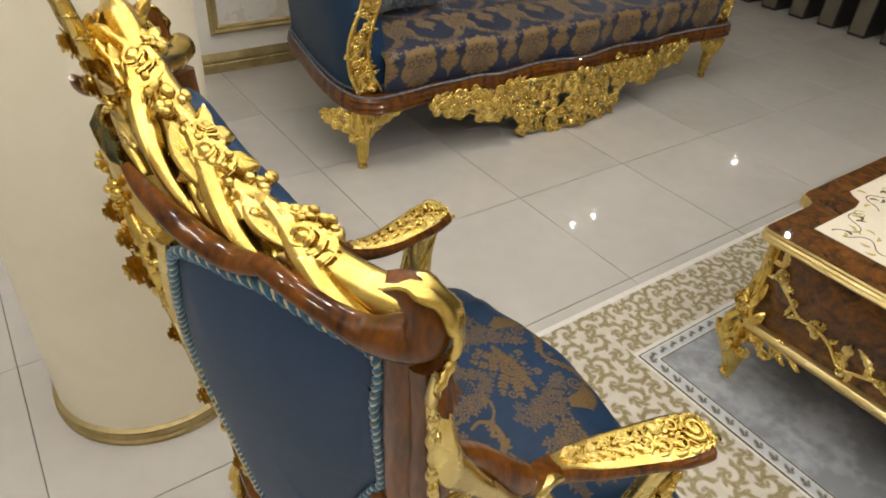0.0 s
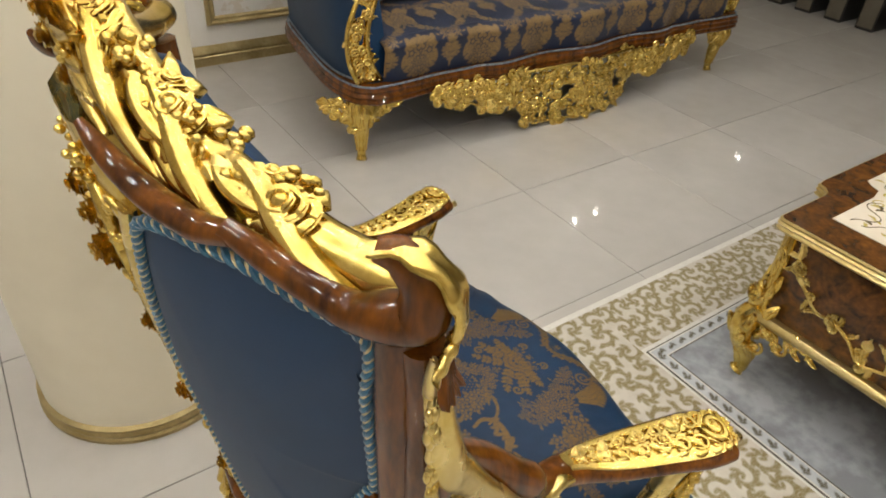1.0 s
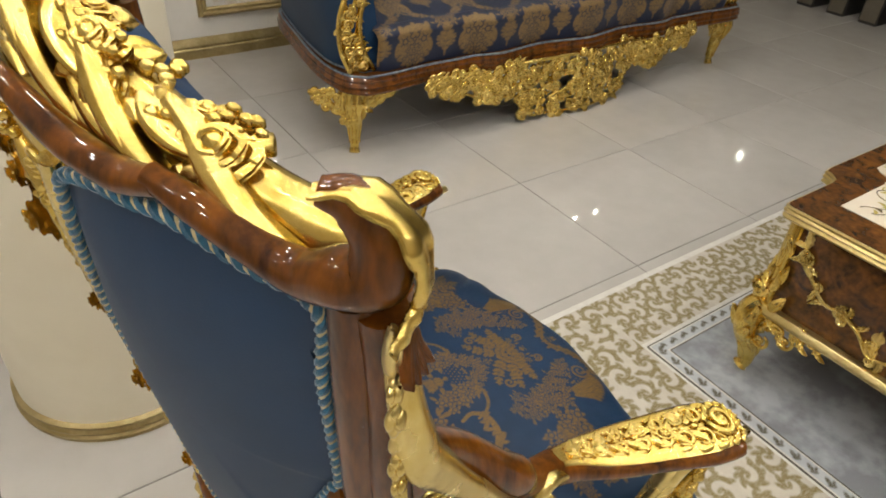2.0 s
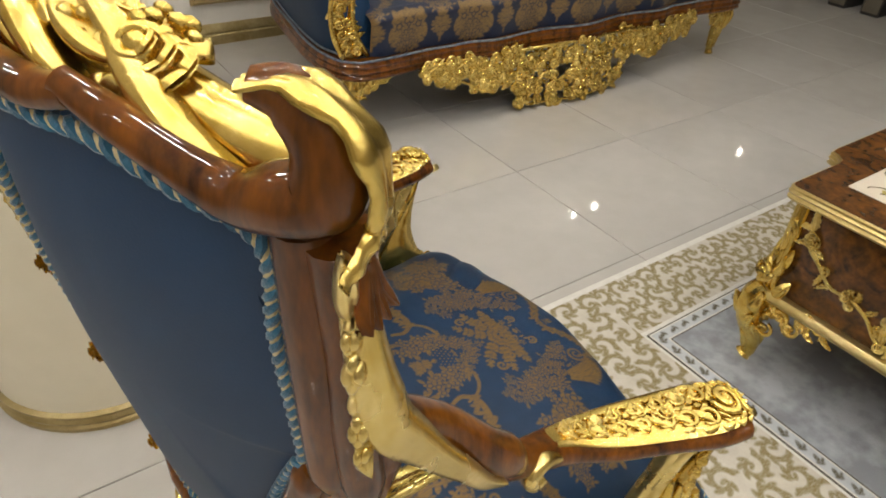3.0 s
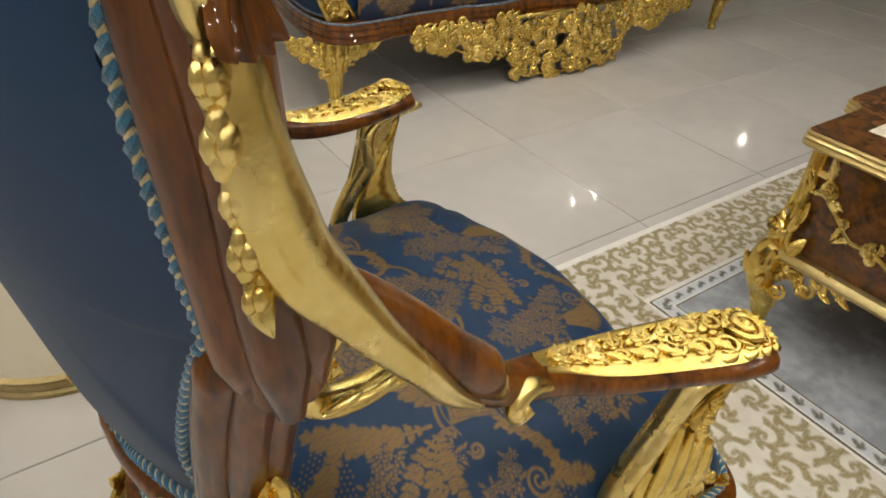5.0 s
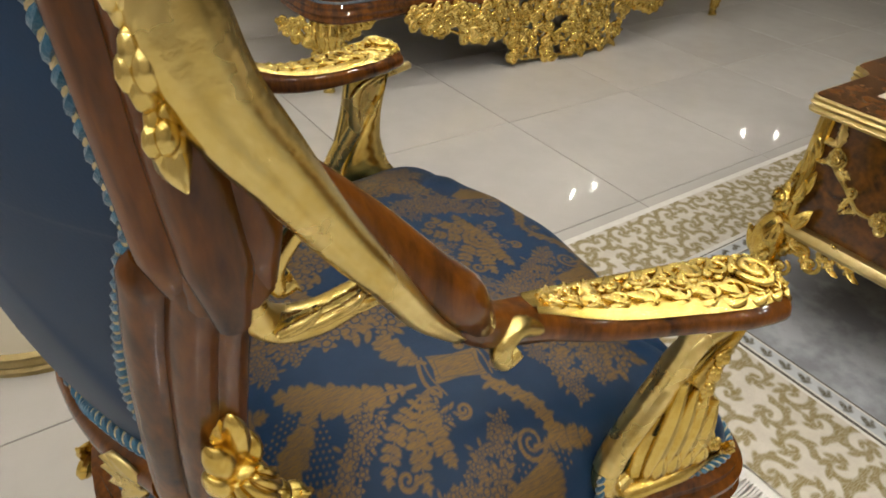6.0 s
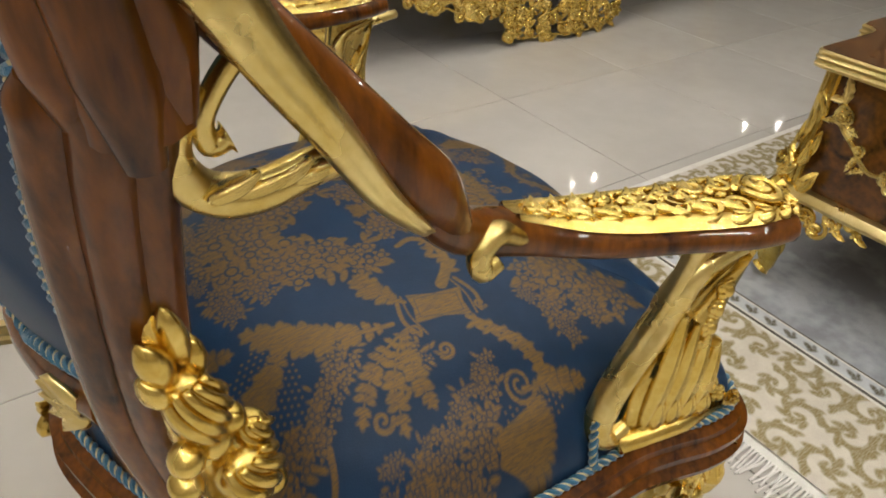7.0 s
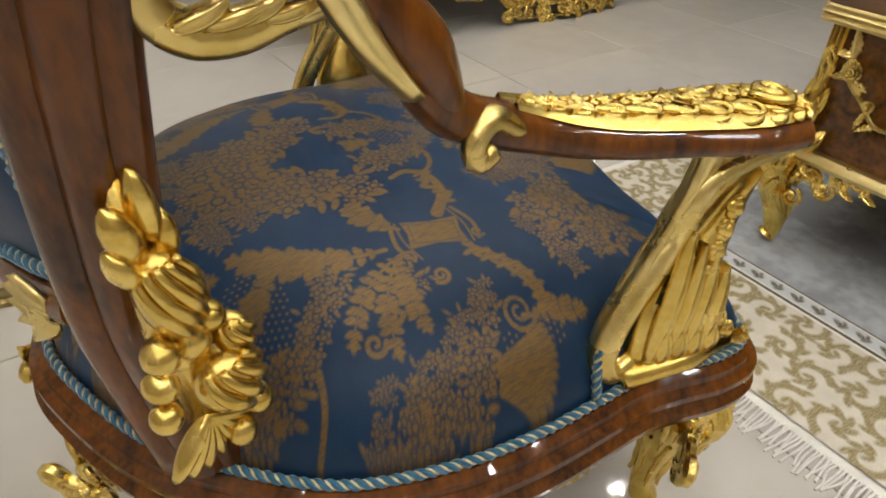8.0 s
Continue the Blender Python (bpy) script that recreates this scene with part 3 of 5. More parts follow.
def plan(d, notch=True):
    """The outline of the top, d inwards: long ends with a bowed middle between hollow shoulders."""
    pts = []
    x0, x1, y0, y1 = TX0 + d, TX1 - d, TY0 + d, TY1 - d
    cx = (x0 + x1) / 2
    s, p, r = 0.235, 0.045, 0.012

    def side(yy, sg):
        return [(x0 + 0.012, yy), (x0 + s - 0.04, yy), (x0 + s - 0.015, yy + sg * 0.006), (x0 + s + 0.002, yy + sg * p * 0.55), (x0 + s + 0.008, yy + sg * p * 0.92), (x0 + s + 0.03, yy + sg * p)]
    top = side(y1, 1)
    top = [(x0, y1 - 0.014), (x0 + 0.004, y1 - 0.004)] + top
    mir = [(2 * cx - x, y) for x, y in top][::-1]
    bot = [(x, (y0 + y1) - y) for x, y in top]
    return top + mir + [(2 * cx - x, y) for x, y in bot] + bot[::-1]


def slab(q, outline, z0, z1):
    n, b0 = len(outline), q.n
    P = np.array([[(x, y, z) for x, y in outline] for z in (z0, z1)])
    q.grid(P, close_b=True)
    q.F += [tuple(b0 + j for j in range(n)), tuple(b0 + n + j for j in range(n))[::-1]]
    return q


top_line = plan(0.0)
part("tabletop", slab(Geo(), plan(0.002), TZ - 0.004, TZ), BURL, table, "dark burl veneer under gloss lacquer")
mould = [(-0.022, -0.034), (0.0, -0.034), (0.004, -0.028), (-0.001, -0.022), (0.005, -0.016), (0.0, -0.011), (0.003, -0.005), (0.0, -0.001), (-0.012, -0.0025), (-0.022, -0.004)]
P3 = [(x, y, TZ) for x, y in top_line]
part("edge_moulding", Geo().sweep(P3, [(-a - 0.0, b) for a, b in mould][::-1], closed=True), GILT, table, "ribbed gilded edge", sharp=35)
ins = [(TX0 + 0.105, TY1 - 0.072), (TX0 + 0.30, TY1 - 0.072), (TX0 + 0.345, TY1 - 0.060), (TX0 + 0.355, TY1 - 0.035), (TX0 + 0.372, TY1 - 0.018)]
cx, cy = (TX0 + TX1) / 2, (TY0 + TY1) / 2
quad = ins + [(2 * cx - x, y) for x, y in ins][::-1]
quad += [(x, 2 * cy - y) for x, y in quad][::-1]
inlay = part("inlay", slab(Geo(), quad, TZ - 0.01, TZ + 0.0012), IVORY, table, "ivory inlay painted with vines")
q, q2 = Geo(), Geo()
rng = random.Random(8)


def vine(p0, ang, length, hand):
    n = 26
    t = np.linspace(0, 1, n)
    a = ang + hand * 1.1 * np.sin(t * 7.5)
    P = np.array(p0) + np.stack([np.cumsum(np.cos(a)), np.cumsum(np.sin(a))], -1) * length / n
    q.tube(np.c_[P, np.full(n, TZ + 0.0016)], 0.0015, 5, flat=0.5)
    for k in range(3, n - 1, 4):
        s = rng.choice((-1, 1))
        b = a[k] + s * 1.0
        tgt = q2 if rng.random() < 0.45 else q
        c = P[k] + 0.012 * np.array([math.cos(b), math.sin(b)])
        x = np.linspace(0, 1, 6)
        C = np.stack([c[0] + np.cos(b + s * x) * 0.024 * x, c[1] + np.sin(b + s * x) * 0.024 * x, np.full(6, TZ + 0.0016)], -1)
        tgt.tube(C, 0.0048 * np.sin(np.pi * (x * 0.9 + 0.06)), 6, flat=0.15)
    e = P[-1]
    th = np.linspace(0, 7, 20)
    q2.tube(np.stack([e[0] + 0.02 * (1 - th / 9) * np.cos(th), e[1] + 0.02 * (1 - th / 9) * np.sin(th), np.full(20, TZ + 0.0016)], -1), 0.002, 5, flat=0.35)


for k in range(6):
    vine((TX0 + 0.13 + 0.2 * k, TY1 - 0.10 - 0.015 * (k % 2)), 0.15, 0.2, 1 if k % 2 else -1)
for k in range(4):
    vine((TX0 + 0.135, TY1 - 0.12 - 0.17 * k), -1.5, 0.17, -1 if k % 2 else 1)
part("painted_vine", q, VINE, inlay)
part("painted_vine", q2, VINE_GOLD, inlay, "gold painted leaves")
part("body", slab(Geo(), plan(0.022), 0.245, TZ - 0.034), BURL, table, "burl veneer sides")
low = [(-0.03, -0.02), (0.0, -0.02), (0.004, -0.012), (0.0, -0.004), (-0.006, 0.002), (-0.02, 0.004), (-0.03, 0.002)]
part("lower_moulding", Geo().sweep([(x, y, 0.248) for x, y in plan(0.0)], [(-a, b) for a, b in low][::-1], closed=True), GILT, table, "slim gilded bead", sharp=35)

# carved corner legs: cabriole foot below, fluted pilaster with foliage above
leg_geo, pil_geo = Geo(), Geo()
leg_geo.tube(catmull([(0.0, 0.0, 0.232), (-0.012, 0.012, 0.20), (-0.010, 0.010, 0.14), (0.008, -0.008, 0.075), (0.012, -0.012, 0.03), (0.006, -0.006, 0.012)], 6),
             np.interp(np.linspace(0, 1, 31), [0, 0.25, 0.5, 0.75, 0.9, 1], [0.030, 0.037, 0.028, 0.019, 0.017, 0.022]), 12)
rng = random.Random(21)
sub = Geo()
for k in range(12):
    leaf(sub, (-0.10 + 0.2 * ((k * 5) % 12) / 11, 0.04 + 0.014 * k), 1.57 + rng.uniform(-0.25, 0.25), 0.060, 0.014, rng.uniform(-0.6, 0.6), 0.007, 0, 0.3)
for k in range(4):
    scroll(sub, (-0.03 + 0.025 * k, 0.16), rng.uniform(0, 6), 0.016, 1.3, 0.005, 1 if k % 2 else -1)
rose(sub, (0.0, 0.185), 0.016, 0.014)


def round_leg(V):
    th = V[:, 0] / 0.036 - 2.356
    r = np.interp(V[:, 1], [0, 0.03, 0.075, 0.14, 0.2, 0.232], [0.022, 0.018, 0.022, 0.034, 0.043, 0.036]) + V[:, 2] * 1.5 - 0.002
    off = np.interp(V[:, 1], [0, 0.03, 0.075, 0.14, 0.2, 0.232], [0.006, 0.012, 0.008, -0.010, -0.012, 0.0])
    return np.stack([off + r * np.cos(th + 1.57 + 3.1416 * 0), -off + r * np.sin(th + 1.57), V[:, 1]], -1)


leg_geo.merge(sub, round_leg)
for k in range(5):
    a = 0.6 + k * 0.42
    pil_geo.tube([(0.026 * math.cos(a + 0.78) + 0.015, 0.026 * math.sin(a + 0.78) - 0.015, z) for z in (0.25, 0.36, TZ - 0.036)], [0.008, 0.0075, 0.008], 7)
sub = Geo()
rng = random.Random(5)
for k in range(16):
    leaf(sub, (-0.05 + 0.1 * ((k * 7) % 16) / 15, 0.25 + 0.011 * k), 1.57 + rng.uniform(-0.45, 0.45), 0.050, 0.011, rng.uniform(-0.9, 0.9), 0.008, 0, 0.3)
rose(sub, (0.01, 0.30), 0.024, 0.016)
scroll(sub, (-0.02, 0.29), 2.0, 0.02, 1.4, 0.006, -1)
pil_geo.merge(sub, lambda V: np.stack([0.015 + (np.interp(V[:, 1], [0.25, 0.28, 0.33, 0.38, 0.5], [0.05, 0.052, 0.036, 0.028, 0.026]) + V[:, 2]) * np.cos(2.356 - V[:, 0] / 0.04),
                                       -0.015 + (np.interp(V[:, 1], [0.25, 0.28, 0.33, 0.38, 0.5], [0.05, 0.052, 0.036, 0.028, 0.026]) + V[:, 2]) * np.sin(2.356 - V[:, 0] / 0.04), V[:, 1]], -1))
for x, y, rz in ((TX0 + 0.03, TY1 - 0.032, 0), (TX1 - 0.03, TY1 - 0.032, -90), (TX1 - 0.03, TY0 + 0.032, 180), (TX0 + 0.03, TY0 + 0.032, 90)):
    for nm, gg, z in (("leg", leg_geo, 0.0118), ("pilaster", pil_geo, 0)):
        ob = part(nm, gg, GOLD, table, "carved gilded " + nm)
        ob.matrix_basis = pose(x, y, z, 0, 0, rz)
# pierced scrolls beside the legs and applied garlands on the side
q = Geo()
for s, (ox, oz) in ((1, (0.06, 0.235)), (1, (0.1, 0.21)), (-1, (0.13, 0.235)), (1, (0.15, 0.225)), (-1, (0.075, 0.195)), (1, (0.19, 0.235))):
    sub = Geo()
    scroll(sub, (ox, oz - 0.03), 0.3 * s, 0.022, 1.35, 0.0055, s, 0.0)
    leaf(sub, (ox, oz - 0.01), -1.2 * s, 0.045, 0.009, s * 1.4, 0.008)
    q.merge(sub, lambda V: np.stack([TX0 + 0.012 - V[:, 2], TY1 - V[:, 0], V[:, 1]], -1))
    q.merge(sub, lambda V: np.stack([TX0 + V[:, 0], TY1 - 0.012 + V[:, 2], V[:, 1]], -1))
part("pierced_bracket", q, GOLD, table, "pierced gilded scrolls under the moulding")
q = Geo()
rng = random.Random(12)
sub = Geo()
line = catmull([(0.075, 0.44), (0.085, 0.40), (0.12, 0.37), (0.16, 0.335), (0.205, 0.335), (0.25, 0.315), (0.29, 0.275), (0.33, 0.285), (0.38, 0.30), (0.43, 0.285), (0.46, 0.30)], 5)
sub.tube(np.c_[line, np.full(len(line), 0.003)], 0.0045, 6)
for k in range(0, len(line), 3):
    x, y = line[k]
    a = rng.uniform(0, 6.28)
    leaf(sub, (x, y), a, 0.035, 0.008, rng.uniform(-1.5, 1.5), 0.007)
    if k % 9 == 3:
        scroll(sub, (x, y), a + 2, 0.012, 1.3, 0.004, 1)
for x, y, r in ((0.085, 0.415, 0.02), (0.20, 0.335, 0.017), (0.29, 0.33, 0.014), (0.40, 0.30, 0.018)):
    rose(sub, (x, y), r, r * 0.7)
leaf(sub, (0.30, 0.27), 1.9, 0.085, 0.01, -0.5, 0.008)
leaf(sub, (0.36, 0.30), 2.1, 0.075, 0.01, 0.5, 0.008)
leaf(sub, (0.075, 0.44), 1.5, 0.05, 0.01, 0.5, 0.008)
q.merge(sub, lambda V: np.stack([TX0 + 0.0215 - V[:, 2], TY1 - V[:, 0], V[:, 1]], -1))
part("garland", q, PALE_GOLD, table, "applied pale gold garland")

# ---- sofa ----
SX0, SX1, SY = -0.47, 1.86, 0.45
SC = (SX0 + SX1) / 2
sofa = thing("sofa", pose(0, 0, 0), "long navy damask sofa with walnut rail and carved gilded apron", "sofa")


def front(x):
    """The rail's waved front line."""
    t = abs(x - SC) / (SX1 - SC)
    return SY - 0.035 * math.cos(t * 2.2 * math.pi) ** 2 * (1 - t * 0.6) - 0.02 * (t > 0.97) + 0.02 * math.exp(-((t - 0.52) / 0.06) ** 2)


xs = np.linspace(SX0 + 0.05, SX1 - 0.05, 60)
front_line = [(x, front(x)) for x in xs]
side_l = catmull([(SX0 + 0.05, front(xs[0]), 0), (SX0 - 0.01, SY + 0.05, 0), (SX0 - 0.028, SY + 0.22, 0), (SX0 + 0.01, SY + 0.5, 0), (SX0 + 0.08, SY + 0.85, 0), (SX0 + 0.2, SY + 0.98, 0)], 7)[:, :2]
side_r = np.array([(2 * SC - x, y) for x, y in side_l])
rail_path = np.concatenate([side_l[::-1][:-1], np.array(front_line), side_r[1:]])
railp = [(-0.05, 0.275), (0.008, 0.272), (0.016, 0.282), (0.010, 0.292), (0.017, 0.304), (0.009, 0.316), (0.012, 0.326), (0.002, 0.336), (-0.05, 0.338)]
part("seat_rail", Geo().sweep(np.c_[rail_path, np.zeros(len(rail_path))], railp), WOOD, sofa, "moulded walnut rail", sharp=35)
tl, gd = rope(np.c_[rail_path + 0.0, np.full(len(rail_path), 0.341)], 0.0042, 0.026)
part("piping", tl.merge(gd), TASSEL, sofa, "silver and blue twisted cord")
# seat: a loose bow-fronted block with a woven pattern
nx, ns = 640, 150
s = np.linspace(0, 1, ns)
prof_y = np.concatenate([np.linspace(0.028, 0.012, 45), 0.012 + 0.05 * (1 - np.cos(np.linspace(0, np.pi / 2, 30))), np.linspace(0.065, 0.62, 75)])
prof_z = np.concatenate([np.linspace(0.34, 0.468, 45), 0.468 + 0.034 * np.sin(np.linspace(0, np.pi / 2, 30)), 0.502 + 0.018 * np.sin(np.linspace(0, np.pi, 75))])
arc = np.concatenate([[0], np.cumsum(np.hypot(np.diff(prof_y), np.diff(prof_z)))])
X = np.linspace(SX0 + 0.115, SX1 - 0.115, nx)
F = np.array([front(x) for x in X])
endw = np.minimum(1, np.minimum(X - X[0], X[-1] - X) / 0.05)
endr = 0.05 * (1 - np.sqrt(np.clip(1 - (1 - endw) ** 2, 0, 1)))
P = np.stack([np.repeat(X[:, None], ns, 1), F[:, None] + prof_y[None] + endr[:, None] * 0.5, prof_z[None] - endr[:, None] * 0.4 * (s[None] > 0.3)], -1)
seat = part("seat", Geo().grid(P), SOFA_DAMASK, sofa, "navy damask seat with bronze-gold flowers", sharp=80)
PERIOD = 0.30
M = np.abs(((X - SC) % PERIOD) - PERIOD / 2)
MU, MV = np.meshgrid(M, arc, indexing="ij")
w = Weave(MU, MV, 0.004)
rng = random.Random(3)
for v0 in (0.0, 0.26, 0.52):
    for k in range(13):
        w.petal(0.15 - rng.uniform(0, 0.075), v0 + 0.02 + 0.011 * k, rng.uniform(0, 3), 0.030, 0.014)
    w.bouquet(0.15, v0 + 0.085, 0.07, rng, 11)
    w.bouquet(0.135, v0 + 0.04, 0.05, rng, 7)
    w.petal(0.15, v0 + 0.15, 1.57, 0.03, 0.012)
    w.spray(0.0, v0 + 0.02, 1.57, 0.12, 0.0, 0.028, 6)
    w.spray(0.012, v0 + 0.05, 0.9, 0.05, 0.8, 0.016, 4)
    w.bouquet(0.03, v0 + 0.17, 0.035, rng, 5)
    w.spray(0.04, v0 + 0.20, 0.3, 0.08, 0.6, 0.02, 5)
weave_on(seat, w.val)
part("seat_base", Geo().box((SX0 + 0.10, SY + 0.04, 0.285), (SX1 - 0.10, SY + 0.8, 0.36)), BLUE, sofa)


def sofa_side(mx):
    """Curved upholstered arm with its carved gilded front."""
    inner = catmull([(SX0 + 0.035, SY + 0.05, 0), (SX0 - 0.005, SY + 0.20, 0), (SX0 + 0.025, SY + 0.5, 0), (SX0 + 0.09, SY + 0.85, 0)], 8)[:, :2]
    z = np.linspace(0.34, 0.70, 12)
    lean = 0.05 * ((z - 0.34) / 0.36) ** 1.5
    out = np.array([[(x - l * 0.6, y + l * 0.6, zz) for zz, l in zip(z, lean)] for x, y in inner])
    inn = out + np.array([0.11, 0.01, 0])
    ring = np.concatenate([out, inn[:, ::-1]], 1)
    q = Geo().grid(ring, close_b=True)
    n = ring.shape[1]
    q.F += [tuple(range(n)), tuple(q.n - n + j for j in range(n))[::-1]]
    sub = Geo()
    rg = random.Random(31)
    sub.tube(catmull([(-0.005, 0.0, 0.004), (-0.035, 0.09, 0.006), (-0.03, 0.2, 0.006), (0.02, 0.32, 0.006), (0.05, 0.42, 0.01)], 6), 0.009, 7)
    sub.tube(catmull([(0.085, 0.0, 0.004), (0.045, 0.09, 0.006), (0.045, 0.2, 0.006), (0.09, 0.32, 0.006), (0.12, 0.40, 0.01)], 6), 0.009, 7)
    for k in range(34):
        t = k / 33
        c = np.interp(t, [0, 0.25, 0.5, 1], [0.035, 0.005, 0.01, 0.08])
        leaf(sub, (c + rg.uniform(-0.03, 0.03), 0.01 + 0.35 * t), 1.57 + rg.uniform(-0.9, 0.9), 0.05, 0.012, rg.choice((-1, 1)) * rg.uniform(1.2, 2.2), 0.012, 3, 0.2)
        if k % 3 == 1:
            scroll(sub, (c, 0.02 + 0.36 * t), rg.uniform(0, 6), 0.018, 1.4, 0.006, rg.choice((-1, 1)), 0.008)
    rose(sub, (0.01, 0.22), 0.024, 0.02)
    rose(sub, (0.05, 0.33), 0.028, 0.024)
    back = Geo().grid(np.array([[(c - 0.038, t * 0.36, -0.004), (c + 0.038, t * 0.36, -0.004), (c + 0.038, t * 0.36, 0.003), (c - 0.038, t * 0.36, 0.003)]
                                for t, c in ((0, 0.035), (0.25, 0.005), (0.5, 0.01), (1, 0.08))]), close_b=True)
    sub.merge(back)
    gg = Geo().merge(sub, lambda V: np.stack([SX0 + 0.015 + V[:, 0] * 1.1, SY + 0.045 - V[:, 2] + 0.12 * (V[:, 1] > 0) * V[:, 1], 0.342 + V[:, 1]], -1))
    cord, thr = rope([(x - 0.004, y, 0.346) for x, y in inner], 0.004, 0.026)
    cord.merge(thr)
    if mx:
        for o in (q, gg, cord):
            V = np.concatenate(o.V)
            V[:, 0] = 2 * SC - V[:, 0]
            o.V, o.F = [V], [f[::-1] for f in o.F]
    part("arm", q, BLUE, sofa, "navy upholstered side")
    part("arm_carving", gg, GOLD, sofa, "pierced gilded arm front", 180)
    part("piping", cord, TASSEL, sofa)


sofa_side(False)
sofa_side(True)
P = []
for x in np.linspace(SX0 + 0.14, SX1 - 0.14, 30):
    t = (x - SC) / (SX1 - SC)
    y = SY + 0.75 - 0.1 * t * t
    P.append([(x, y - 0.1, 0.36), (x, y - 0.12, 0.5), (x, y - 0.04, 0.8), (x, y + 0.03, 1.05 - 0.1 * t * t), (x, y + 0.12, 1.06 - 0.1 * t * t), (x, y + 0.16, 0.7), (x, y + 0.14, 0.3)])
q = Geo().grid(np.array(P), close_b=True)
part("backrest", q, SOFA_DAMASK, sofa)

# carved apron under the rail: two pierced wings and a deep middle cartouche
apron = Geo()
rng = random.Random(17)
sub = Geo()
CX = 0.665


def depth(x):
    t = abs(x - CX)
    return np.interp(t, [0, 0.26, 0.30, 0.34, 0.50, 0.62, 0.74, 0.80], [0.262, 0.262, 0.235, 0.12, 0.155, 0.10, 0.075, 0.0])


sub.tube([(CX - 0.80, 0.0, 0.0), (CX, 0.0, 0.0), (CX + 0.80, 0.0, 0.0)], 0.009, 6)
for sg in (-1, 1):
    edge = [(CX + sg * t, -depth(CX + sg * t) + 0.008, 0.004) for t in np.linspace(0, 0.8, 40)]
    sub.tube(catmull(edge, 2), 0.0065, 6)
for k in range(760):
    sg = rng.choice((-1, 1))
    t = 0.8 * rng.random() ** 1.05
    x = CX + sg * t
    d = depth(x)
    y = -rng.uniform(0.02, 0.96) * max(d, 0.03)
    q = rng.random()
    if q < 0.38:
        leaf(sub, (x, y, rng.uniform(0, 0.008)), rng.uniform(0, 6.28), rng.uniform(0.035, 0.055), 0.012, rng.choice((-1, 1)) * rng.uniform(1.0, 2.4), 0.012, 0, 0.2, n=9)
    elif q < 0.80:
        scroll(sub, (x, y, rng.uniform(0, 0.006)), rng.uniform(0, 6.28), rng.uniform(0.014, 0.027), 1.4, 0.0085, rng.choice((-1, 1)), 0.006, n=18)
    elif q < 0.88:
        rose(sub, (x, y, 0.004), 0.017, 0.015, rng.uniform(0, 6))
    else:
        berries(sub, (x, y, 0.006), 5, 0.012, 0.0055, rng)
apron.merge(sub, lambda V: np.stack([V[:, 0], np.array([front(x) for x in V[:, 0]]) - 0.005 - V[:, 2] - 0.10 * np.clip(-V[:, 1], 0, 1) * (np.abs(V[:, 0] - CX) < 0.33), 0.278 + V[:, 1]], -1))
part("apron_carving", apron, GOLD, sofa, "deep pierced gilded apron of scrolls and flowers", 180)


def cabriole(h, knee, rng, spread=0.07):
    """A carved cabriole leg with wings of scrolls at both sides; its foot stands at the origin."""
    q = Geo()
    t = np.linspace(0, 1, 26)
    z = h * (1 - t)
    r = np.interp(t, [0, 0.2, 0.45, 0.75, 0.92, 1], [knee, knee * 1.05, knee * 0.62, knee * 0.38, knee * 0.34, knee * 0.44])
    off = np.interp(t, [0, 0.25, 0.6, 0.9, 1], [0.0, -0.012, 0.0, 0.006, 0.0])
    q.tube(np.stack([off * 0.3, off, z], -1), r, 12)
    sub = Geo()
    for k in range(9):
        leaf(sub, (2 * math.pi * k / 9, 0.97), -1.57, 0.42, 0.30, rng.uniform(-0.3, 0.3), 0.010, 3)
    for k in range(7):
        leaf(sub, (2 * math.pi * (k + 0.5) / 7, 0.55), -1.57, 0.4, 0.22, rng.uniform(-0.2, 0.2), 0.006, 3)
    V = np.concatenate(sub.V)
    th, tt = V[:, 0], 1 - V[:, 1]
    rr = np.interp(tt, t, r) + V[:, 2] - 0.001
    q.add(np.stack([np.interp(tt, t, off) * 0.3 + rr * np.cos(th), np.interp(tt, t, off) + rr * np.sin(th), h * V[:, 1]], -1), sub.F)
    sub = Geo()
    rose(sub, (0, h * 0.78), knee * 0.55, knee * 0.45)
    for sg in (-1, 1):
        for k in range(36):
            x = sg * (knee * 0.4 + spread * k / 36)
            y = h * 0.96 - rng.uniform(0, 0.42) * h * (1 - k / 44)
            if k % 3:
                scroll(sub, (x, y), rng.uniform(0, 6), rng.uniform(0.012, 0.018), 1.4, 0.007, rng.choice((-1, 1)), 0.0)
            else:
                leaf(sub, (x, y), (0 if sg > 0 else 3.14) + rng.uniform(-0.9, 0.9), 0.034, 0.010, rng.choice((-1, 1)) * rng.uniform(1.5, 2.4), 0.010, 3, 0.2)
    q.merge(sub, lambda V: np.stack([V[:, 0], -knee * 0.85 * np.exp(-(V[:, 0] / (knee * 1.4)) ** 2) - V[:, 2] * 0.9, V[:, 1]], -1))
    return q


leg = cabriole(0.278, 0.052, random.Random(2), 0.14)
for x, y, rz in ((-0.434, 0.525, -14), (1.824, 0.525, 14), (SX0 + 0.32, SY + 0.80, -170), (SX1 - 0.32, SY + 0.80, 170)):
    part("leg", leg, GOLD, sofa, "carved gilded cabriole leg", 180).matrix_basis = pose(x, y, 0, 0, 0, rz)

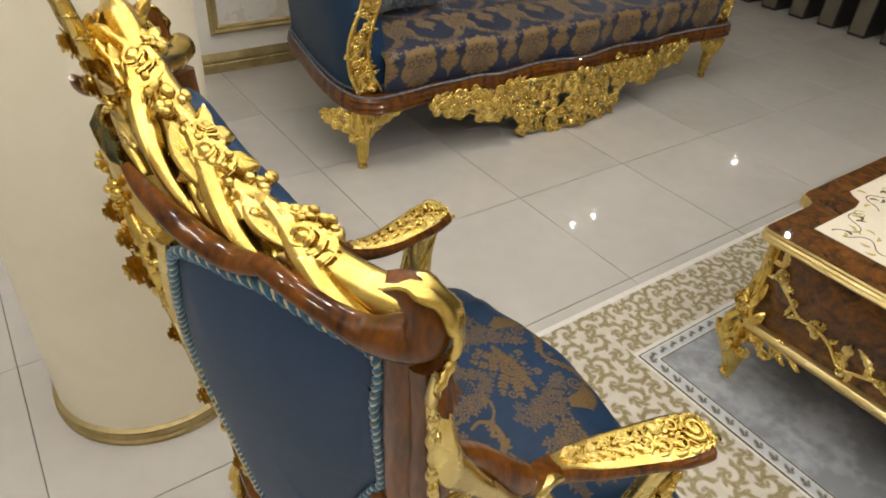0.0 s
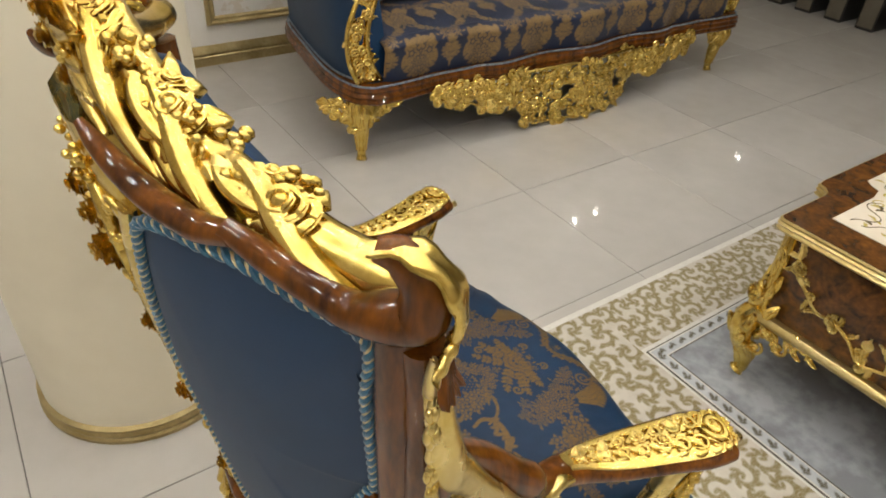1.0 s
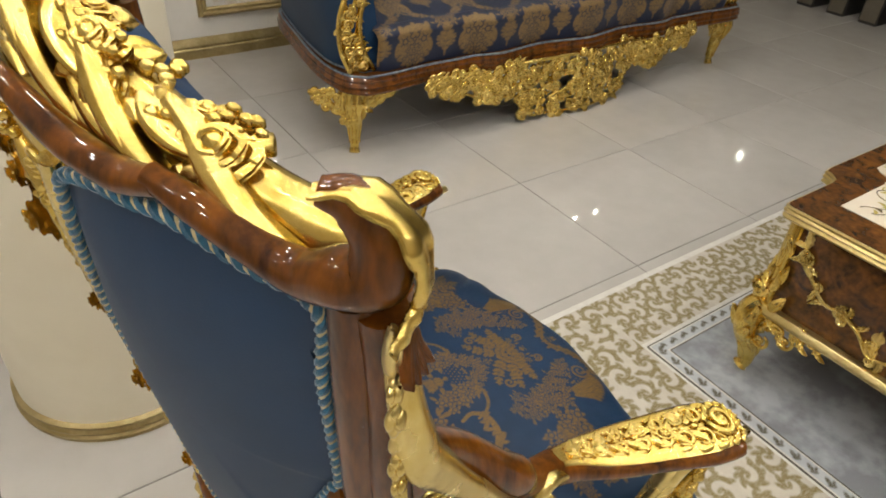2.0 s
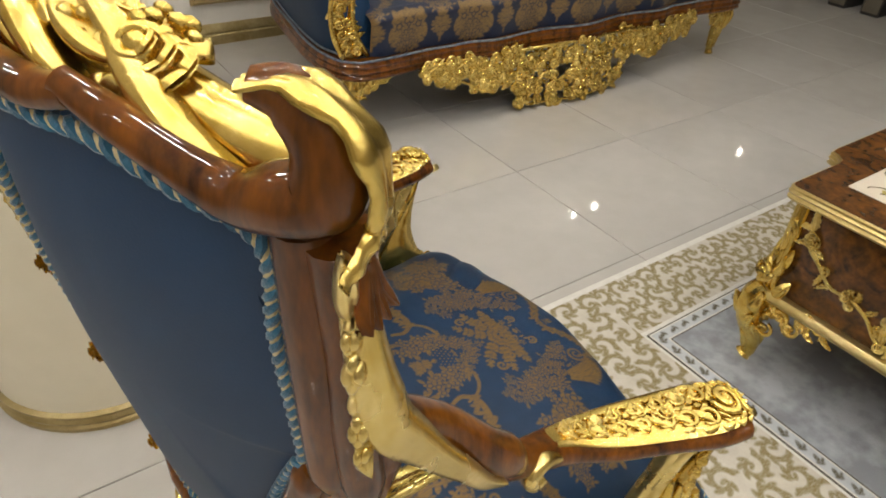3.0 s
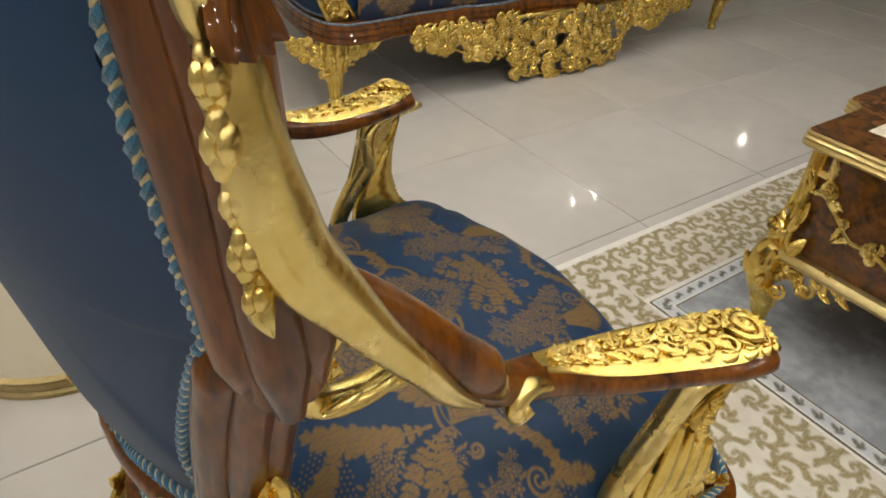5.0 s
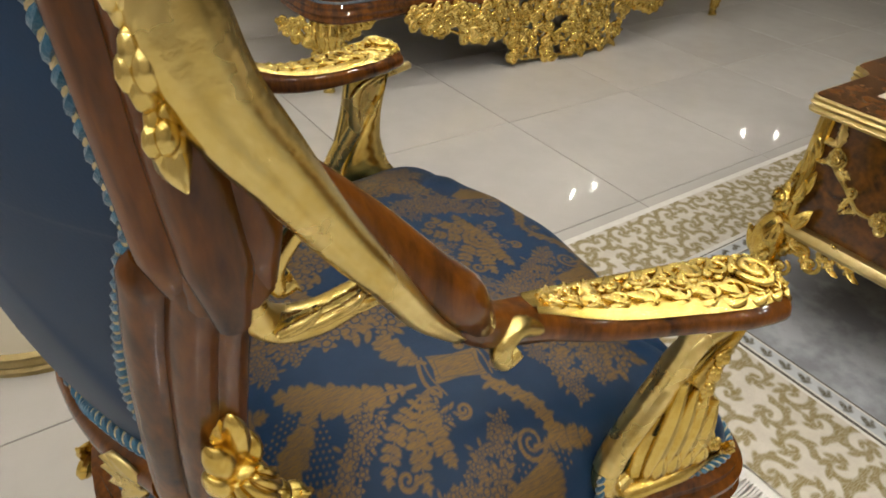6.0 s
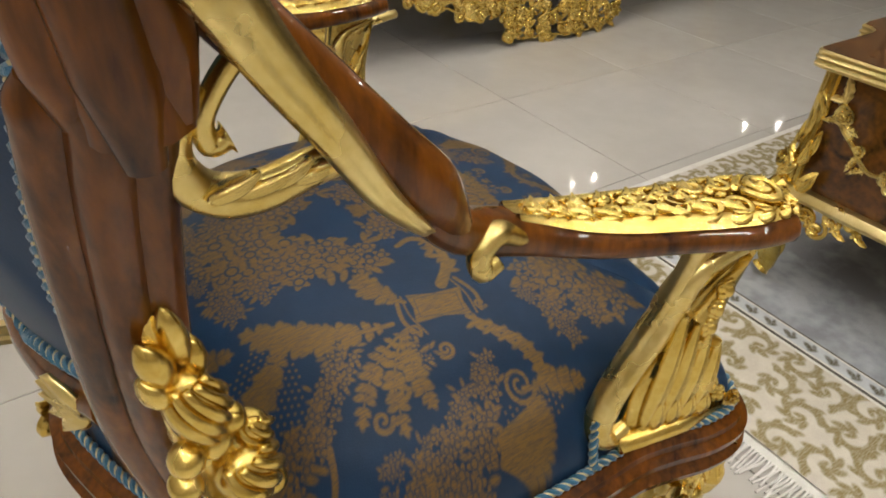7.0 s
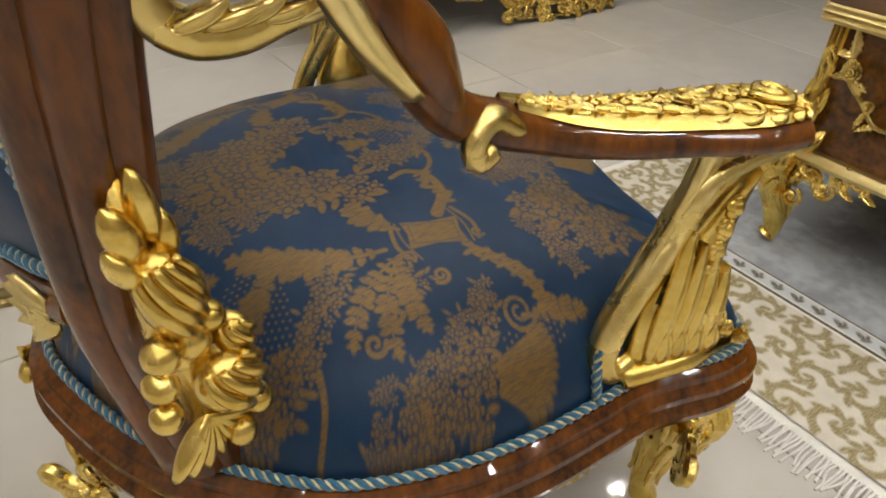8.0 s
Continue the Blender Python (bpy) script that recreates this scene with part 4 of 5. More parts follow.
for x, y, rz, tilt in ((-0.29, 0.82, 30, 62), (-0.08, 0.88, 4, 64)):
    pil = thing("cushion", pose(x, y, 0.725, tilt, 0, rz), "blue brocade scatter cushion with silver tassels leaning on the sofa", "cushion", "scatter cushions")
    n = 22
    A, B = np.meshgrid(np.linspace(-1, 1, n), np.linspace(-1, 1, n), indexing="ij")
    pin = 1 - 0.10 * (np.abs(A * B)) * 0 - 0.07 * (1 - A ** 2) * B ** 2 - 0.07 * (1 - B ** 2) * A ** 2
    H = 0.075 * ((1 - A ** 4) * (1 - B ** 4)) ** 0.6
    q = Geo().grid(np.stack([0.21 * A * pin, 0.21 * B * pin, H], -1))
    q.grid(np.stack([0.21 * A * pin, 0.21 * B * pin, -H], -1), flip=True)
    part("cover", q, PILLOW, pil)
    for sx, sy in ((-1, -1), (1, -1), (1, 1), (-1, 1)):
        q = Geo()
        q.ball((sx * 0.215, sy * 0.215, 0), 0.011, 8, 6)
        q.tube([(sx * 0.22, sy * 0.22, 0), (sx * 0.24, sy * 0.25, 0), (sx * 0.245, sy * 0.275, 0.0)], [0.008, 0.014, 0.017], 8)
        part("tassel", q, TASSEL, pil)

# ---- armchair ----
chair = thing("armchair", pose(-1.12, -1.035, 0), "navy and gold damask armchair with carved gilded crest and walnut lacquer", "armchair")


def spine(z):
    return -0.35 - (z - 0.35) * 0.155


def rear(v, z):
    """The curved rear face of the back."""
    return spine(z) + 0.02 + 1.2 * v * v


def both(name, q, material, label="", sharp=50):
    """A part and its mirror image on the chair's other side."""
    a = part(name, q, material, chair, label, sharp)
    m = Geo()
    V = np.concatenate(q.V).copy()
    V[:, 1] *= -1
    m.add(V, [f[::-1] for f in q.F])
    b = part(name, m, material, chair, label, sharp)
    return a, b


# rear panels: two padded navy panels, one each side of the carved spine
OUT = catmull([(-0.048, 0.505), (-0.036, 0.62), (-0.034, 0.75), (-0.042, 0.84), (-0.074, 0.93), (-0.112, 1.012), (-0.134, 1.048), (-0.175, 1.062), (-0.208, 1.061), (-0.234, 1.061), (-0.275, 1.043), (-0.312, 1.021),
               (-0.303, 0.95), (-0.297, 0.87), (-0.292, 0.812), (-0.284, 0.798), (-0.262, 0.75), (-0.239, 0.695), (-0.221, 0.641), (-0.209, 0.562), (-0.12, 0.535)], 6, closed=True)


def panel_geo():
    C = np.array([-0.165, 0.82])
    rings = []
    for k in np.linspace(0.0005, 1, 14):
        Q = C + (OUT - C) * k
        pad = 0.016 * (1 - k ** 3)
        rings.append([(rear(v, z) - pad, v, z) for v, z in Q])
    return Geo().grid(np.array(rings), close_b=True, flip=True)


both("rear_panel", panel_geo(), BLUE, "plain navy upholstered rear panel", 80)
cord_line = [(rear(v, z) - 0.004, v, z) for v, z in np.concatenate([OUT, OUT[:1]])]
tl, gd = rope(cord_line, 0.0052, 0.023, up=(1, 0, 0))
for o, s in zip(both("piping", tl, TEAL, "teal twisted cord"), both("gold_thread", gd, STRAND, "gold strand of the cord")):
    s.parent = o

# inner back: the padded front
P = []
for v in np.linspace(-0.325, 0.325, 41):
    t = v / 0.325
    top = 1.022 + 0.030 * math.exp(-((abs(t) - 0.66) / 0.2) ** 2) - 0.04 * max(0, abs(t) - 0.8) / 0.2
    rim = 0.02 * np.clip((abs(t) - 0.86) / 0.14, 0, 1) ** 2
    lowv, midv = v * 0.62, v * 0.80
    P.append([(rear(lowv, 0.45) + 0.01, lowv, 0.45), (-0.245 - rim, lowv, 0.45), (-0.240 - 0.3 * midv ** 2 - rim, midv, 0.6), (-0.238 - 0.3 * v * v - rim, v * 0.87, 0.8), (-0.246 - 0.3 * v * v - rim, v * 0.92, 0.95),
              (-0.272 - 0.25 * v * v - rim, v * 0.93, top - 0.02), (-0.308 - 0.1 * v * v, v * 0.92, top), (rear(v, top) + 0.034, v * 0.92, top - 0.02), (rear(v * 0.85, 0.8) + 0.040, v * 0.85, 0.8)])
P = np.array(P)
P = np.array([catmull(r, 4, closed=True) for r in P])
q = Geo().grid(P, close_b=True)
n = P.shape[1]
q.F += [tuple(range(n)), tuple(q.n - n + j for j in range(n))[::-1]]
part("inner_back", q, BLUE, chair, "padded navy inner back", 180)

# crest: lacquered wood bands, the hook at each end, and the carved gold ridge over them
q = Geo()
pts, rad = [(-0.104, 1.124), (-0.118, 1.112), (-0.140, 1.098), (-0.170, 1.085), (-0.205, 1.078), (-0.236, 1.083)], (0.004, 0.008, 0.0105, 0.012, 0.012, 0.009)
c = catmull([(rear(v, z) - 0.002, v, z + 0.001) for v, z in pts], 7)
q.tube(c, np.interp(np.linspace(0, 1, len(c)), np.linspace(0, 1, len(rad)), rad), 18)
pts, rad = [(-0.230, 1.088), (-0.255, 1.074), (-0.285, 1.056), (-0.308, 1.046)], (0.008, 0.011, 0.0125, 0.015, 0.019, 0.020, 0.017, 0.014, 0.008)
c = catmull([(rear(v, z) - 0.002, v, z + 0.001) for v, z in pts] + [(-0.314, -0.332, 1.056), (-0.301, -0.348, 1.064), (-0.300, -0.350, 1.088), (-0.310, -0.341, 1.108), (-0.324, -0.330, 1.113)], 7)
q.tube(c, np.interp(np.linspace(0, 1, len(c)), np.linspace(0, 1, len(rad)), rad), 18)
both("crest_rail", q, WOOD, "dark glossy walnut crest band", 60)


def ridge(v):
    v = np.abs(v)
    return np.stack([-0.396 + 1.13 * v * v, np.interp(v, [0, 0.06, 0.10, 0.16, 0.22, 0.26, 0.30, 0.34], [1.186, 1.160, 1.134, 1.103, 1.081, 1.066, 1.057, 1.058])], -1)


def over_ridge(V, rho=0.022):
    """Lays flat carving over the crest: across runs along the chair's width, along runs from the rear over the top."""
    c = ridge(V[:, 0])
    ph = V[:, 1] / rho * 0.8
    r = rho + V[:, 2]
    return np.stack([c[:, 0] - r * np.cos(ph), V[:, 0], c[:, 1] + r * np.sin(ph) * 1.1], -1)


rng = random.Random(6)
core = Geo()
vs = np.linspace(-0.335, 0.0, 30)
core.tube(np.stack([ridge(vs)[:, 0], vs, ridge(vs)[:, 1]], -1), 0.020, 16)
sub = Geo()
# four sheaves of long smooth leaves that sweep down to the wooden band, a furled leaf over each
for v0, size in ((0.015, 1.0), (-0.075, 1.0), (-0.165, 0.95), (-0.245, 0.85)):
    for j in range(5):
        leaf(sub, (v0 + 0.034 - 0.012 * j, 0.042 - 0.009 * j, 0.003 + 0.002 * (j % 2)), -2.50 - 0.07 * j, size * (0.092 - 0.005 * (j % 3)), 0.0092, -0.22, 0.0125, 0, 0.5, 0.12, 24, 0.25)
    for j in range(4):
        leaf(sub, (v0 + 0.020 - 0.018 * j, 0.006 - 0.004 * j, 0.003), -2.62, size * 0.058, 0.0075, -0.30, 0.010, 0, 0.4, 0.15, 18, 0.25)
    leaf(sub, (v0 + 0.052, 0.032, 0.003), -2.75, size * 0.062, 0.0150, -0.35, 0.015, 0, 0.3, 0.95, 24, 0.15)
# roses with buds and small leaves between the sheaves
for v, y, R in ((-0.245, 0.046, 0.0185), (-0.222, 0.060, 0.012), (-0.150, 0.050, 0.0175), (-0.128, 0.064, 0.013), (-0.172, 0.038, 0.011), (-0.060, 0.050, 0.0185), (-0.038, 0.064, 0.013), (-0.084, 0.038, 0.012), (0.0, 0.034, 0.018)):
    rose(sub, (v, y - 0.018, 0.002), R, R * 0.95, rng.uniform(0, 6))
    for k in range(4):
        a = rng.uniform(0, 6.28)
        leaf(sub, (v + 0.8 * R * math.cos(a), y - 0.018 + 0.8 * R * math.sin(a), 0.001), a, 0.020, 0.0065, rng.uniform(-0.8, 0.8), 0.008, 0, 0.6, 0.2)
for k in range(16):
    berries(sub, (-0.01 - 0.24 * (k + 0.5) / 16, rng.uniform(0.022, 0.050), 0.005), 4, 0.009, 0.0036, rng)
core.merge(sub, over_ridge)
# the leaf that folds over the hook and hangs from it
sub = Geo()
leaf(sub, (0.0, 0.0), 1.57, 0.13, 0.016, 0.0, 0.007, 4, 0.5, 0.4, 18)
hk = catmull([(-0.328, -0.328, 1.118), (-0.308, -0.346, 1.122), (-0.289, -0.363, 1.104), (-0.281, -0.370, 1.078), (-0.283, -0.369, 1.052), (-0.290, -0.364, 1.034)], 8)


def over_hook(V):
    t = np.clip(V[:, 1] / 0.13, 0, 1) * (len(hk) - 1)
    c = np.stack([np.interp(t, np.arange(len(hk)), hk[:, i]) for i in range(3)], -1)
    n = c - np.array([-0.312, -0.338, 1.075])
    n /= np.linalg.norm(n, axis=1)[:, None]
    side = np.array([0.75, 0.65, 0.0])
    return c + V[:, :1] * side + n * (V[:, 2:] - 0.006)


core.merge(sub, over_hook)
sub = Geo()
for a0 in (-0.4, 0.1, 0.5):
    leaf(sub, (0.012 * a0, 0.10), 1.57 + a0, 0.05, 0.010, a0, 0.010, 3, 0.4, 0.4)
core.merge(sub, over_hook)
both("crest_carving", core, GOLD, "gilded carving of roses and sweeping leaves", 180)

# cartouche on the middle of the crest and the carved spine down the back
mid = Geo()
sub = Geo()
for k in range(9):
    a = 0.5 + k * 0.266
    leaf(sub, (0.030 * math.cos(a), 1.178 + 0.028 * math.sin(a), 0.010), a, 0.046, 0.0105, 0.25 * math.cos(a), 0.013, 0, 0.7, 0.3, 18)
for sg in (-1, 1):
    for k in range(7):
        leaf(sub, (sg * 0.010, 1.075 + 0.016 * k, 0.004), -1.57 + sg * (0.5 + 0.16 * k), 0.075, 0.0105, sg * 0.5, 0.013, 0, 0.4, 0.2, 18)
for v, z, R in ((0, 1.195, 0.021), (-0.034, 1.185, 0.014), (0.034, 1.185, 0.014), (0, 1.155, 0.016), (-0.020, 1.215, 0.013), (0.020, 1.215, 0.013), (0, 1.12, 0.012)):
    rose(sub, (v, z, 0.012), R, R * 0.9, rng.uniform(0, 6))
for k in range(10):
    berries(sub, (rng.uniform(-0.05, 0.05), 1.15 + 0.07 * rng.random(), 0.010), 4, 0.010, 0.0036, rng)
mid.merge(sub, lambda V: np.stack([-0.412 + 0.9 * V[:, 0] ** 2 - V[:, 2] - 0.1 * (V[:, 1] - 1.1), V[:, 0], V[:, 1]], -1))
mid.ball((-0.400, 0, 1.175), (0.022, 0.055, 0.055), 18, 12)
mid.ball((-0.408, 0, 1.10), (0.014, 0.070, 0.050), 18, 12)
# the small shell that stands before it
shell = catmull([(-0.385, 0.020, 1.195), (-0.372, 0.024, 1.215), (-0.362, 0.040, 1.226), (-0.356, 0.062, 1.222), (-0.358, 0.078, 1.204), (-0.366, 0.082, 1.180)], 6)
mid.tube(shell, 0.0045, 9)
for k in range(2, len(shell) - 1, 4):
    mid.tube(catmull([shell[k], shell[k] * 0.6 + np.array([-0.385, 0.045, 1.17]) * 0.4, (-0.388, 0.042, 1.165)], 4), np.linspace(0.0062, 0.003, 9), 8)
part("crest_cartouche", mid, GOLD, chair, "gilded bouquet at the middle of the crest", 180)
sp = Geo()
zs = np.linspace(0.40, 1.10, 28)
half = np.interp(zs, [0.40, 0.5, 0.8, 0.86, 0.93, 1.0, 1.04, 1.10], [0.040, 0.026, 0.024, 0.034, 0.062, 0.092, 0.104, 0.085])
sp.grid(np.array([[(rear(h, z) + 0.03, -h, z), (rear(h, z) + 0.012, -h, z), (rear(h * 0.5, z) + 0.002, -h * 0.5, z), (rear(0, z) + 0.002, 0, z), (rear(h * 0.5, z) + 0.002, h * 0.5, z), (rear(h, z) + 0.012, h, z), (rear(h, z) + 0.03, h, z)] for z, h in zip(zs, half)]), flip=True)
sub = Geo()
for k in range(26):
    z = 0.44 + 0.60 * (k / 25) ** 0.75
    h = np.interp(z, zs, half)
    for sg in (-1, 1):
        leaf(sub, (sg * 0.25 * h, z, 0.002), -1.57 + sg * rng.uniform(0.5, 0.9), 0.030 + 0.25 * h, 0.0085, -sg * rng.uniform(0.6, 1.2), 0.012, 0, 0.6, 0.3, 14)
        if k % 3 == 1:
            scroll(sub, (sg * 0.8 * h, z), 1.57, 0.011, 1.3, 0.0042, -sg, 0.008)
    if k % 4 == 2:
        bud(sub, (0.0, z, 0.006), 0.012, k, 1.4)
for v, z, R in ((0, 0.945, 0.026), (-0.02, 1.0, 0.018), (0.02, 1.01, 0.018), (0, 0.72, 0.018), (0, 0.56, 0.016), (0, 0.84, 0.015)):
    rose(sub, (v, z, 0.012), R, R * 0.9, rng.uniform(0, 6))
for k in range(70):
    z = 0.90 + 0.18 * rng.random()
    sg = rng.choice((-1, 1))
    sub.ball((sg * rng.uniform(0.0, 0.95) * np.interp(z, zs, half), z, rng.uniform(0.006, 0.014)), 0.0052, 7, 5)
sp.merge(sub, lambda V: np.stack([rear(V[:, 0], V[:, 1]) + 0.006 - V[:, 2], V[:, 0], V[:, 1]], -1))
part("spine_carving", sp, GOLD, chair, "gilded carved spine of leaves and berries", 180)
# smooth gilt fillets between the spine and the panels
q = Geo()
fl = catmull([(-0.034, 0.52), (-0.022, 0.62), (-0.020, 0.75), (-0.027, 0.84), (-0.058, 0.935), (-0.097, 1.015), (-0.120, 1.056)], 5)
q.tube([(rear(v, z) - 0.002, v, z) for v, z in fl], 0.0075, 8)
both("fillet", q, PALE_GOLD, "smooth gilt fillet")

# back posts: two-ridged upper posts that end in tongues, and the moulded lower stiles
q = Geo()
for pts, rr in (([(-0.306, -0.330, 1.040), (-0.300, -0.322, 0.95), (-0.294, -0.314, 0.87), (-0.290, -0.308, 0.81), (-0.286, -0.306, 0.775)], (0.017, 0.018, 0.018, 0.017, 0.008)),
                ([(-0.296, -0.345, 1.035), (-0.287, -0.338, 0.95), (-0.281, -0.332, 0.87), (-0.275, -0.328, 0.81), (-0.272, -0.326, 0.768)], (0.016, 0.016, 0.017, 0.017, 0.009)),
                ([(-0.270, -0.330, 0.90), (-0.262, -0.330, 0.86), (-0.257, -0.326, 0.82), (-0.254, -0.322, 0.785)], (0.010, 0.014, 0.015, 0.008))):
    c = catmull(pts, 6)
    both("post_ridge", Geo().tube(c, np.interp(np.linspace(0, 1, len(c)), np.linspace(0, 1, len(rr)), rr), 14), WOOD, "rounded walnut ridge of the back post", 60)
c = catmull([(-0.285, -0.318, 1.03), (-0.275, -0.315, 0.87), (-0.268, -0.312, 0.78)], 6)
both("upper_post", Geo().tube(c, 0.024, 10), WOOD, "walnut back post", 60)
sub = Geo()
for k in range(4):
    leaf(sub, (0.0, 0.0, 0.002), -1.57 + (k - 1.5) * 0.16, 0.038, 0.010, (k - 1.5) * 0.2, 0.007, 1, 0.7)
q = Geo().merge(sub, lambda V: np.array([-0.290, -0.358, 1.030]) + V[:, :1] * np.array([0.85, 0.5, 0.0]) + V[:, 1:2] * np.array([-0.05, 0.12, 1.0]) + V[:, 2:] * np.array([0.55, -0.83, 0.1]))
both("post_leaf", q, WOOD, "walnut leaf below the crest hook", 60)
for off, rr in (((0, 0, 0), 0.016), ((0.018, -0.014, 0), 0.016), ((0.036, -0.016, 0), 0.014), ((0.02, 0.006, 0), 0.018)):
    c = catmull([(-0.298, -0.300, 0.805), (-0.300, -0.290, 0.78), (-0.305, -0.272, 0.72), (-0.309, -0.247, 0.62), (-0.308, -0.224, 0.53), (-0.298, -0.206, 0.44), (-0.282, -0.206, 0.345)], 6) + np.array(off)
    both("lower_stile", Geo().tube(c, np.interp(np.linspace(0, 1, len(c)), [0, 0.1, 0.5, 1], [rr * 0.6, rr, rr, rr * 1.1]), 14), WOOD, "moulded walnut lower stile", 60)
# the rail that closes the back below the panels
c = catmull([(-0.312, -0.215, 0.535), (-0.335, -0.14, 0.508), (-0.35, -0.06, 0.488), (-0.355, 0.0, 0.480)], 6)
both("back_rail", Geo().tube(c, 0.016, 14), WOOD, "walnut rail below the back", 60)
sub = Geo()
for k in range(5):
    leaf(sub, (0.0, 0.0, 0.002), 3.14 + (k - 2) * 0.42, 0.036, 0.009, (k - 2) * 0.15, 0.008, 0, 0.6, 0.3)
q = Geo().merge(sub, lambda V: np.stack([rear(-0.195 - V[:, 0], 0.52) - 0.018 - V[:, 2], -0.195 - V[:, 0], 0.520 + V[:, 1]], -1))
both("rail_leaf", q, PALE_GOLD, "gilded leaf on the rail's end", 180)

# gilded posy on each lower stile: three long buds, a folded rose, a plump bud with its lobes, a fan of leaves
rng = random.Random(41)
foot, head = np.array([-0.254, -0.250, 0.394]), np.array([-0.288, -0.280, 0.680])
upw = (head - foot) / np.linalg.norm(head - foot)
nrm = np.array([0.35, -0.94, 0.0])
nrm -= upw * nrm.dot(upw)
nrm /= np.linalg.norm(nrm)
sid = np.cross(upw, nrm)


def on_stile(V):
    return foot + V[:, :1] * sid + V[:, 1:2] * upw + V[:, 2:] * nrm


def petal(g, x, y, z, a, rx, ry, rz):
    """A smooth pointed petal: an almond turned by a."""
    e = Geo().ball((0, 0, 0), (rx, ry, rz), 14, 12)
    V = np.concatenate(e.V)
    V[:, 0] *= 1 - 0.45 * np.clip(V[:, 1] / ry, 0, 1) ** 2
    ca, sa = math.cos(a), math.sin(a)
    g.add(np.stack([x + ca * V[:, 0] - sa * V[:, 1], y + sa * V[:, 0] + ca * V[:, 1], z + V[:, 2]], -1), e.F)


def on_both(name, sub, parents, label="", material=None):
    for o, par in zip(both(name, Geo().merge(sub, on_stile), material or GOLD, label, 180), parents):
        o.parent = par


q = Geo().tube(np.array([foot + upw * 0.02, foot + upw * 0.15, foot + upw * 0.28]), [0.016, 0.017, 0.006], 14)
stems = both("stile_carving", q, GOLD, "gilded roses and buds on the stile", 180)
for x, y, a, r, L in ((0.006, 0.248, -0.02, 0.0085, 0.027), (-0.010, 0.238, 0.12, 0.0105, 0.022), (-0.017, 0.218, 0.25, 0.0085, 0.016), (0.012, 0.224, -0.12, 0.0085, 0.018)):
    sub = Geo()
    petal(sub, x, y, 0.012, a, r, L, 0.011)
    on_both("bud", sub, stems)


def rosebud(x, y, z, rx, ry, rz, turn, folds):
    """A closed rose: an egg wrapped in twisting petal edges."""
    g = Geo().ball((x, y, z), (rx, ry, rz), 18, 14)
    for k in range(folds):
        t = np.linspace(-0.85, 0.85, 16)
        a = turn + 2.6 * k / folds + 0.9 * t
        wid = np.sqrt(1 - (t * 0.92) ** 2)
        g.tube(np.stack([x + rx * wid * np.cos(a), y + ry * t, z + rz * wid * np.sin(a)], -1), 0.25 * rx * (1.1 - 0.6 * np.abs(t)), 9)
    return g


on_both("rose", rosebud(0.0, 0.186, 0.014, 0.0185, 0.037, 0.020, 0.3, 5), stems, "folded gilded rose")
for x, y, r in ((-0.019, 0.146, 0.0125), (0.002, 0.141, 0.0135), (0.018, 0.150, 0.011), (-0.027, 0.124, 0.0115)):
    sub = Geo()
    petal(sub, x, y, 0.015, 0.5 * x / 0.03, r, r * 1.1, 0.013)
    on_both("bud", sub, stems)
on_both("rose", rosebud(0.012, 0.094, 0.022, 0.0235, 0.028, 0.022, 0.1, 4), stems, "plump half-open gilded rose")
on_both("bud", rosebud(0.030, 0.120, 0.016, 0.0135, 0.018, 0.014, 0.5, 3), stems)
sub = Geo()
for k in range(7):
    a = 3.14 + (k - 3) * 0.27
    petal(sub, -0.008 - 0.026 * math.sin(a), 0.062 + 0.026 * math.cos(a), 0.012, a, 0.0065, 0.030, 0.009)
on_both("leaf_fan", sub, stems)
for x, y, r in ((0.031, 0.042, 0.0125), (0.010, 0.024, 0.0125), (-0.034, 0.098, 0.011)):
    on_both("bud", Geo().ball((x, y, 0.018), (r, r * 1.1, r), 16, 12), stems)

# arms
q = Geo()
c = catmull([(-0.262, -0.322, 0.865), (-0.235, -0.312, 0.835), (-0.19, -0.302, 0.785), (-0.15, -0.310, 0.738), (-0.118, -0.311, 0.704), (-0.092, -0.302, 0.664)], 7)
q.tube(c, np.interp(np.linspace(0, 1, len(c)), [0, 0.25, 0.55, 0.78, 0.86, 1], [0.010, 0.017, 0.021, 0.022, 0.019, 0.015]), 16)
c = catmull([(-0.13, -0.314, 0.700), (-0.100, -0.304, 0.668), (-0.065, -0.294, 0.645), (-0.008, -0.292, 0.625), (0.05, -0.304, 0.614), (0.13, -0.327, 0.609), (0.20, -0.350, 0.607), (0.228, -0.358, 0.607)], 7)
wd = np.interp(np.linspace(0, 1, len(c)), [0, 0.2, 0.42, 0.6, 0.8, 0.93, 1], [0.011, 0.017, 0.024, 0.036, 0.047, 0.042, 0.014])
hd = np.interp(np.linspace(0, 1, len(c)), [0, 0.2, 0.42, 1], [0.011, 0.017, 0.017, 0.016])
T = np.gradient(c, axis=0)
T /= np.linalg.norm(T, axis=1)[:, None]
B = np.cross(T, (0, 0, 1))
B /= np.linalg.norm(B, axis=1)[:, None]
U = np.cross(B, T)
an = np.arange(20) * 2 * np.pi / 20
ring = c[:, None] + B[:, None] * (wd[:, None] * np.sign(np.cos(an)) * np.abs(np.cos(an)) ** 0.8)[..., None] + U[:, None] * (hd[:, None] * np.sign(np.sin(an)) * np.abs(np.sin(an)) ** 0.8)[..., None]
n0 = q.n
q.grid(ring, close_b=True)
q.F += [tuple(range(n0, n0 + 20)), tuple(q.n - 20 + j for j in range(20))[::-1]]
both("arm", q, WOOD, "glossy walnut arm", 60)
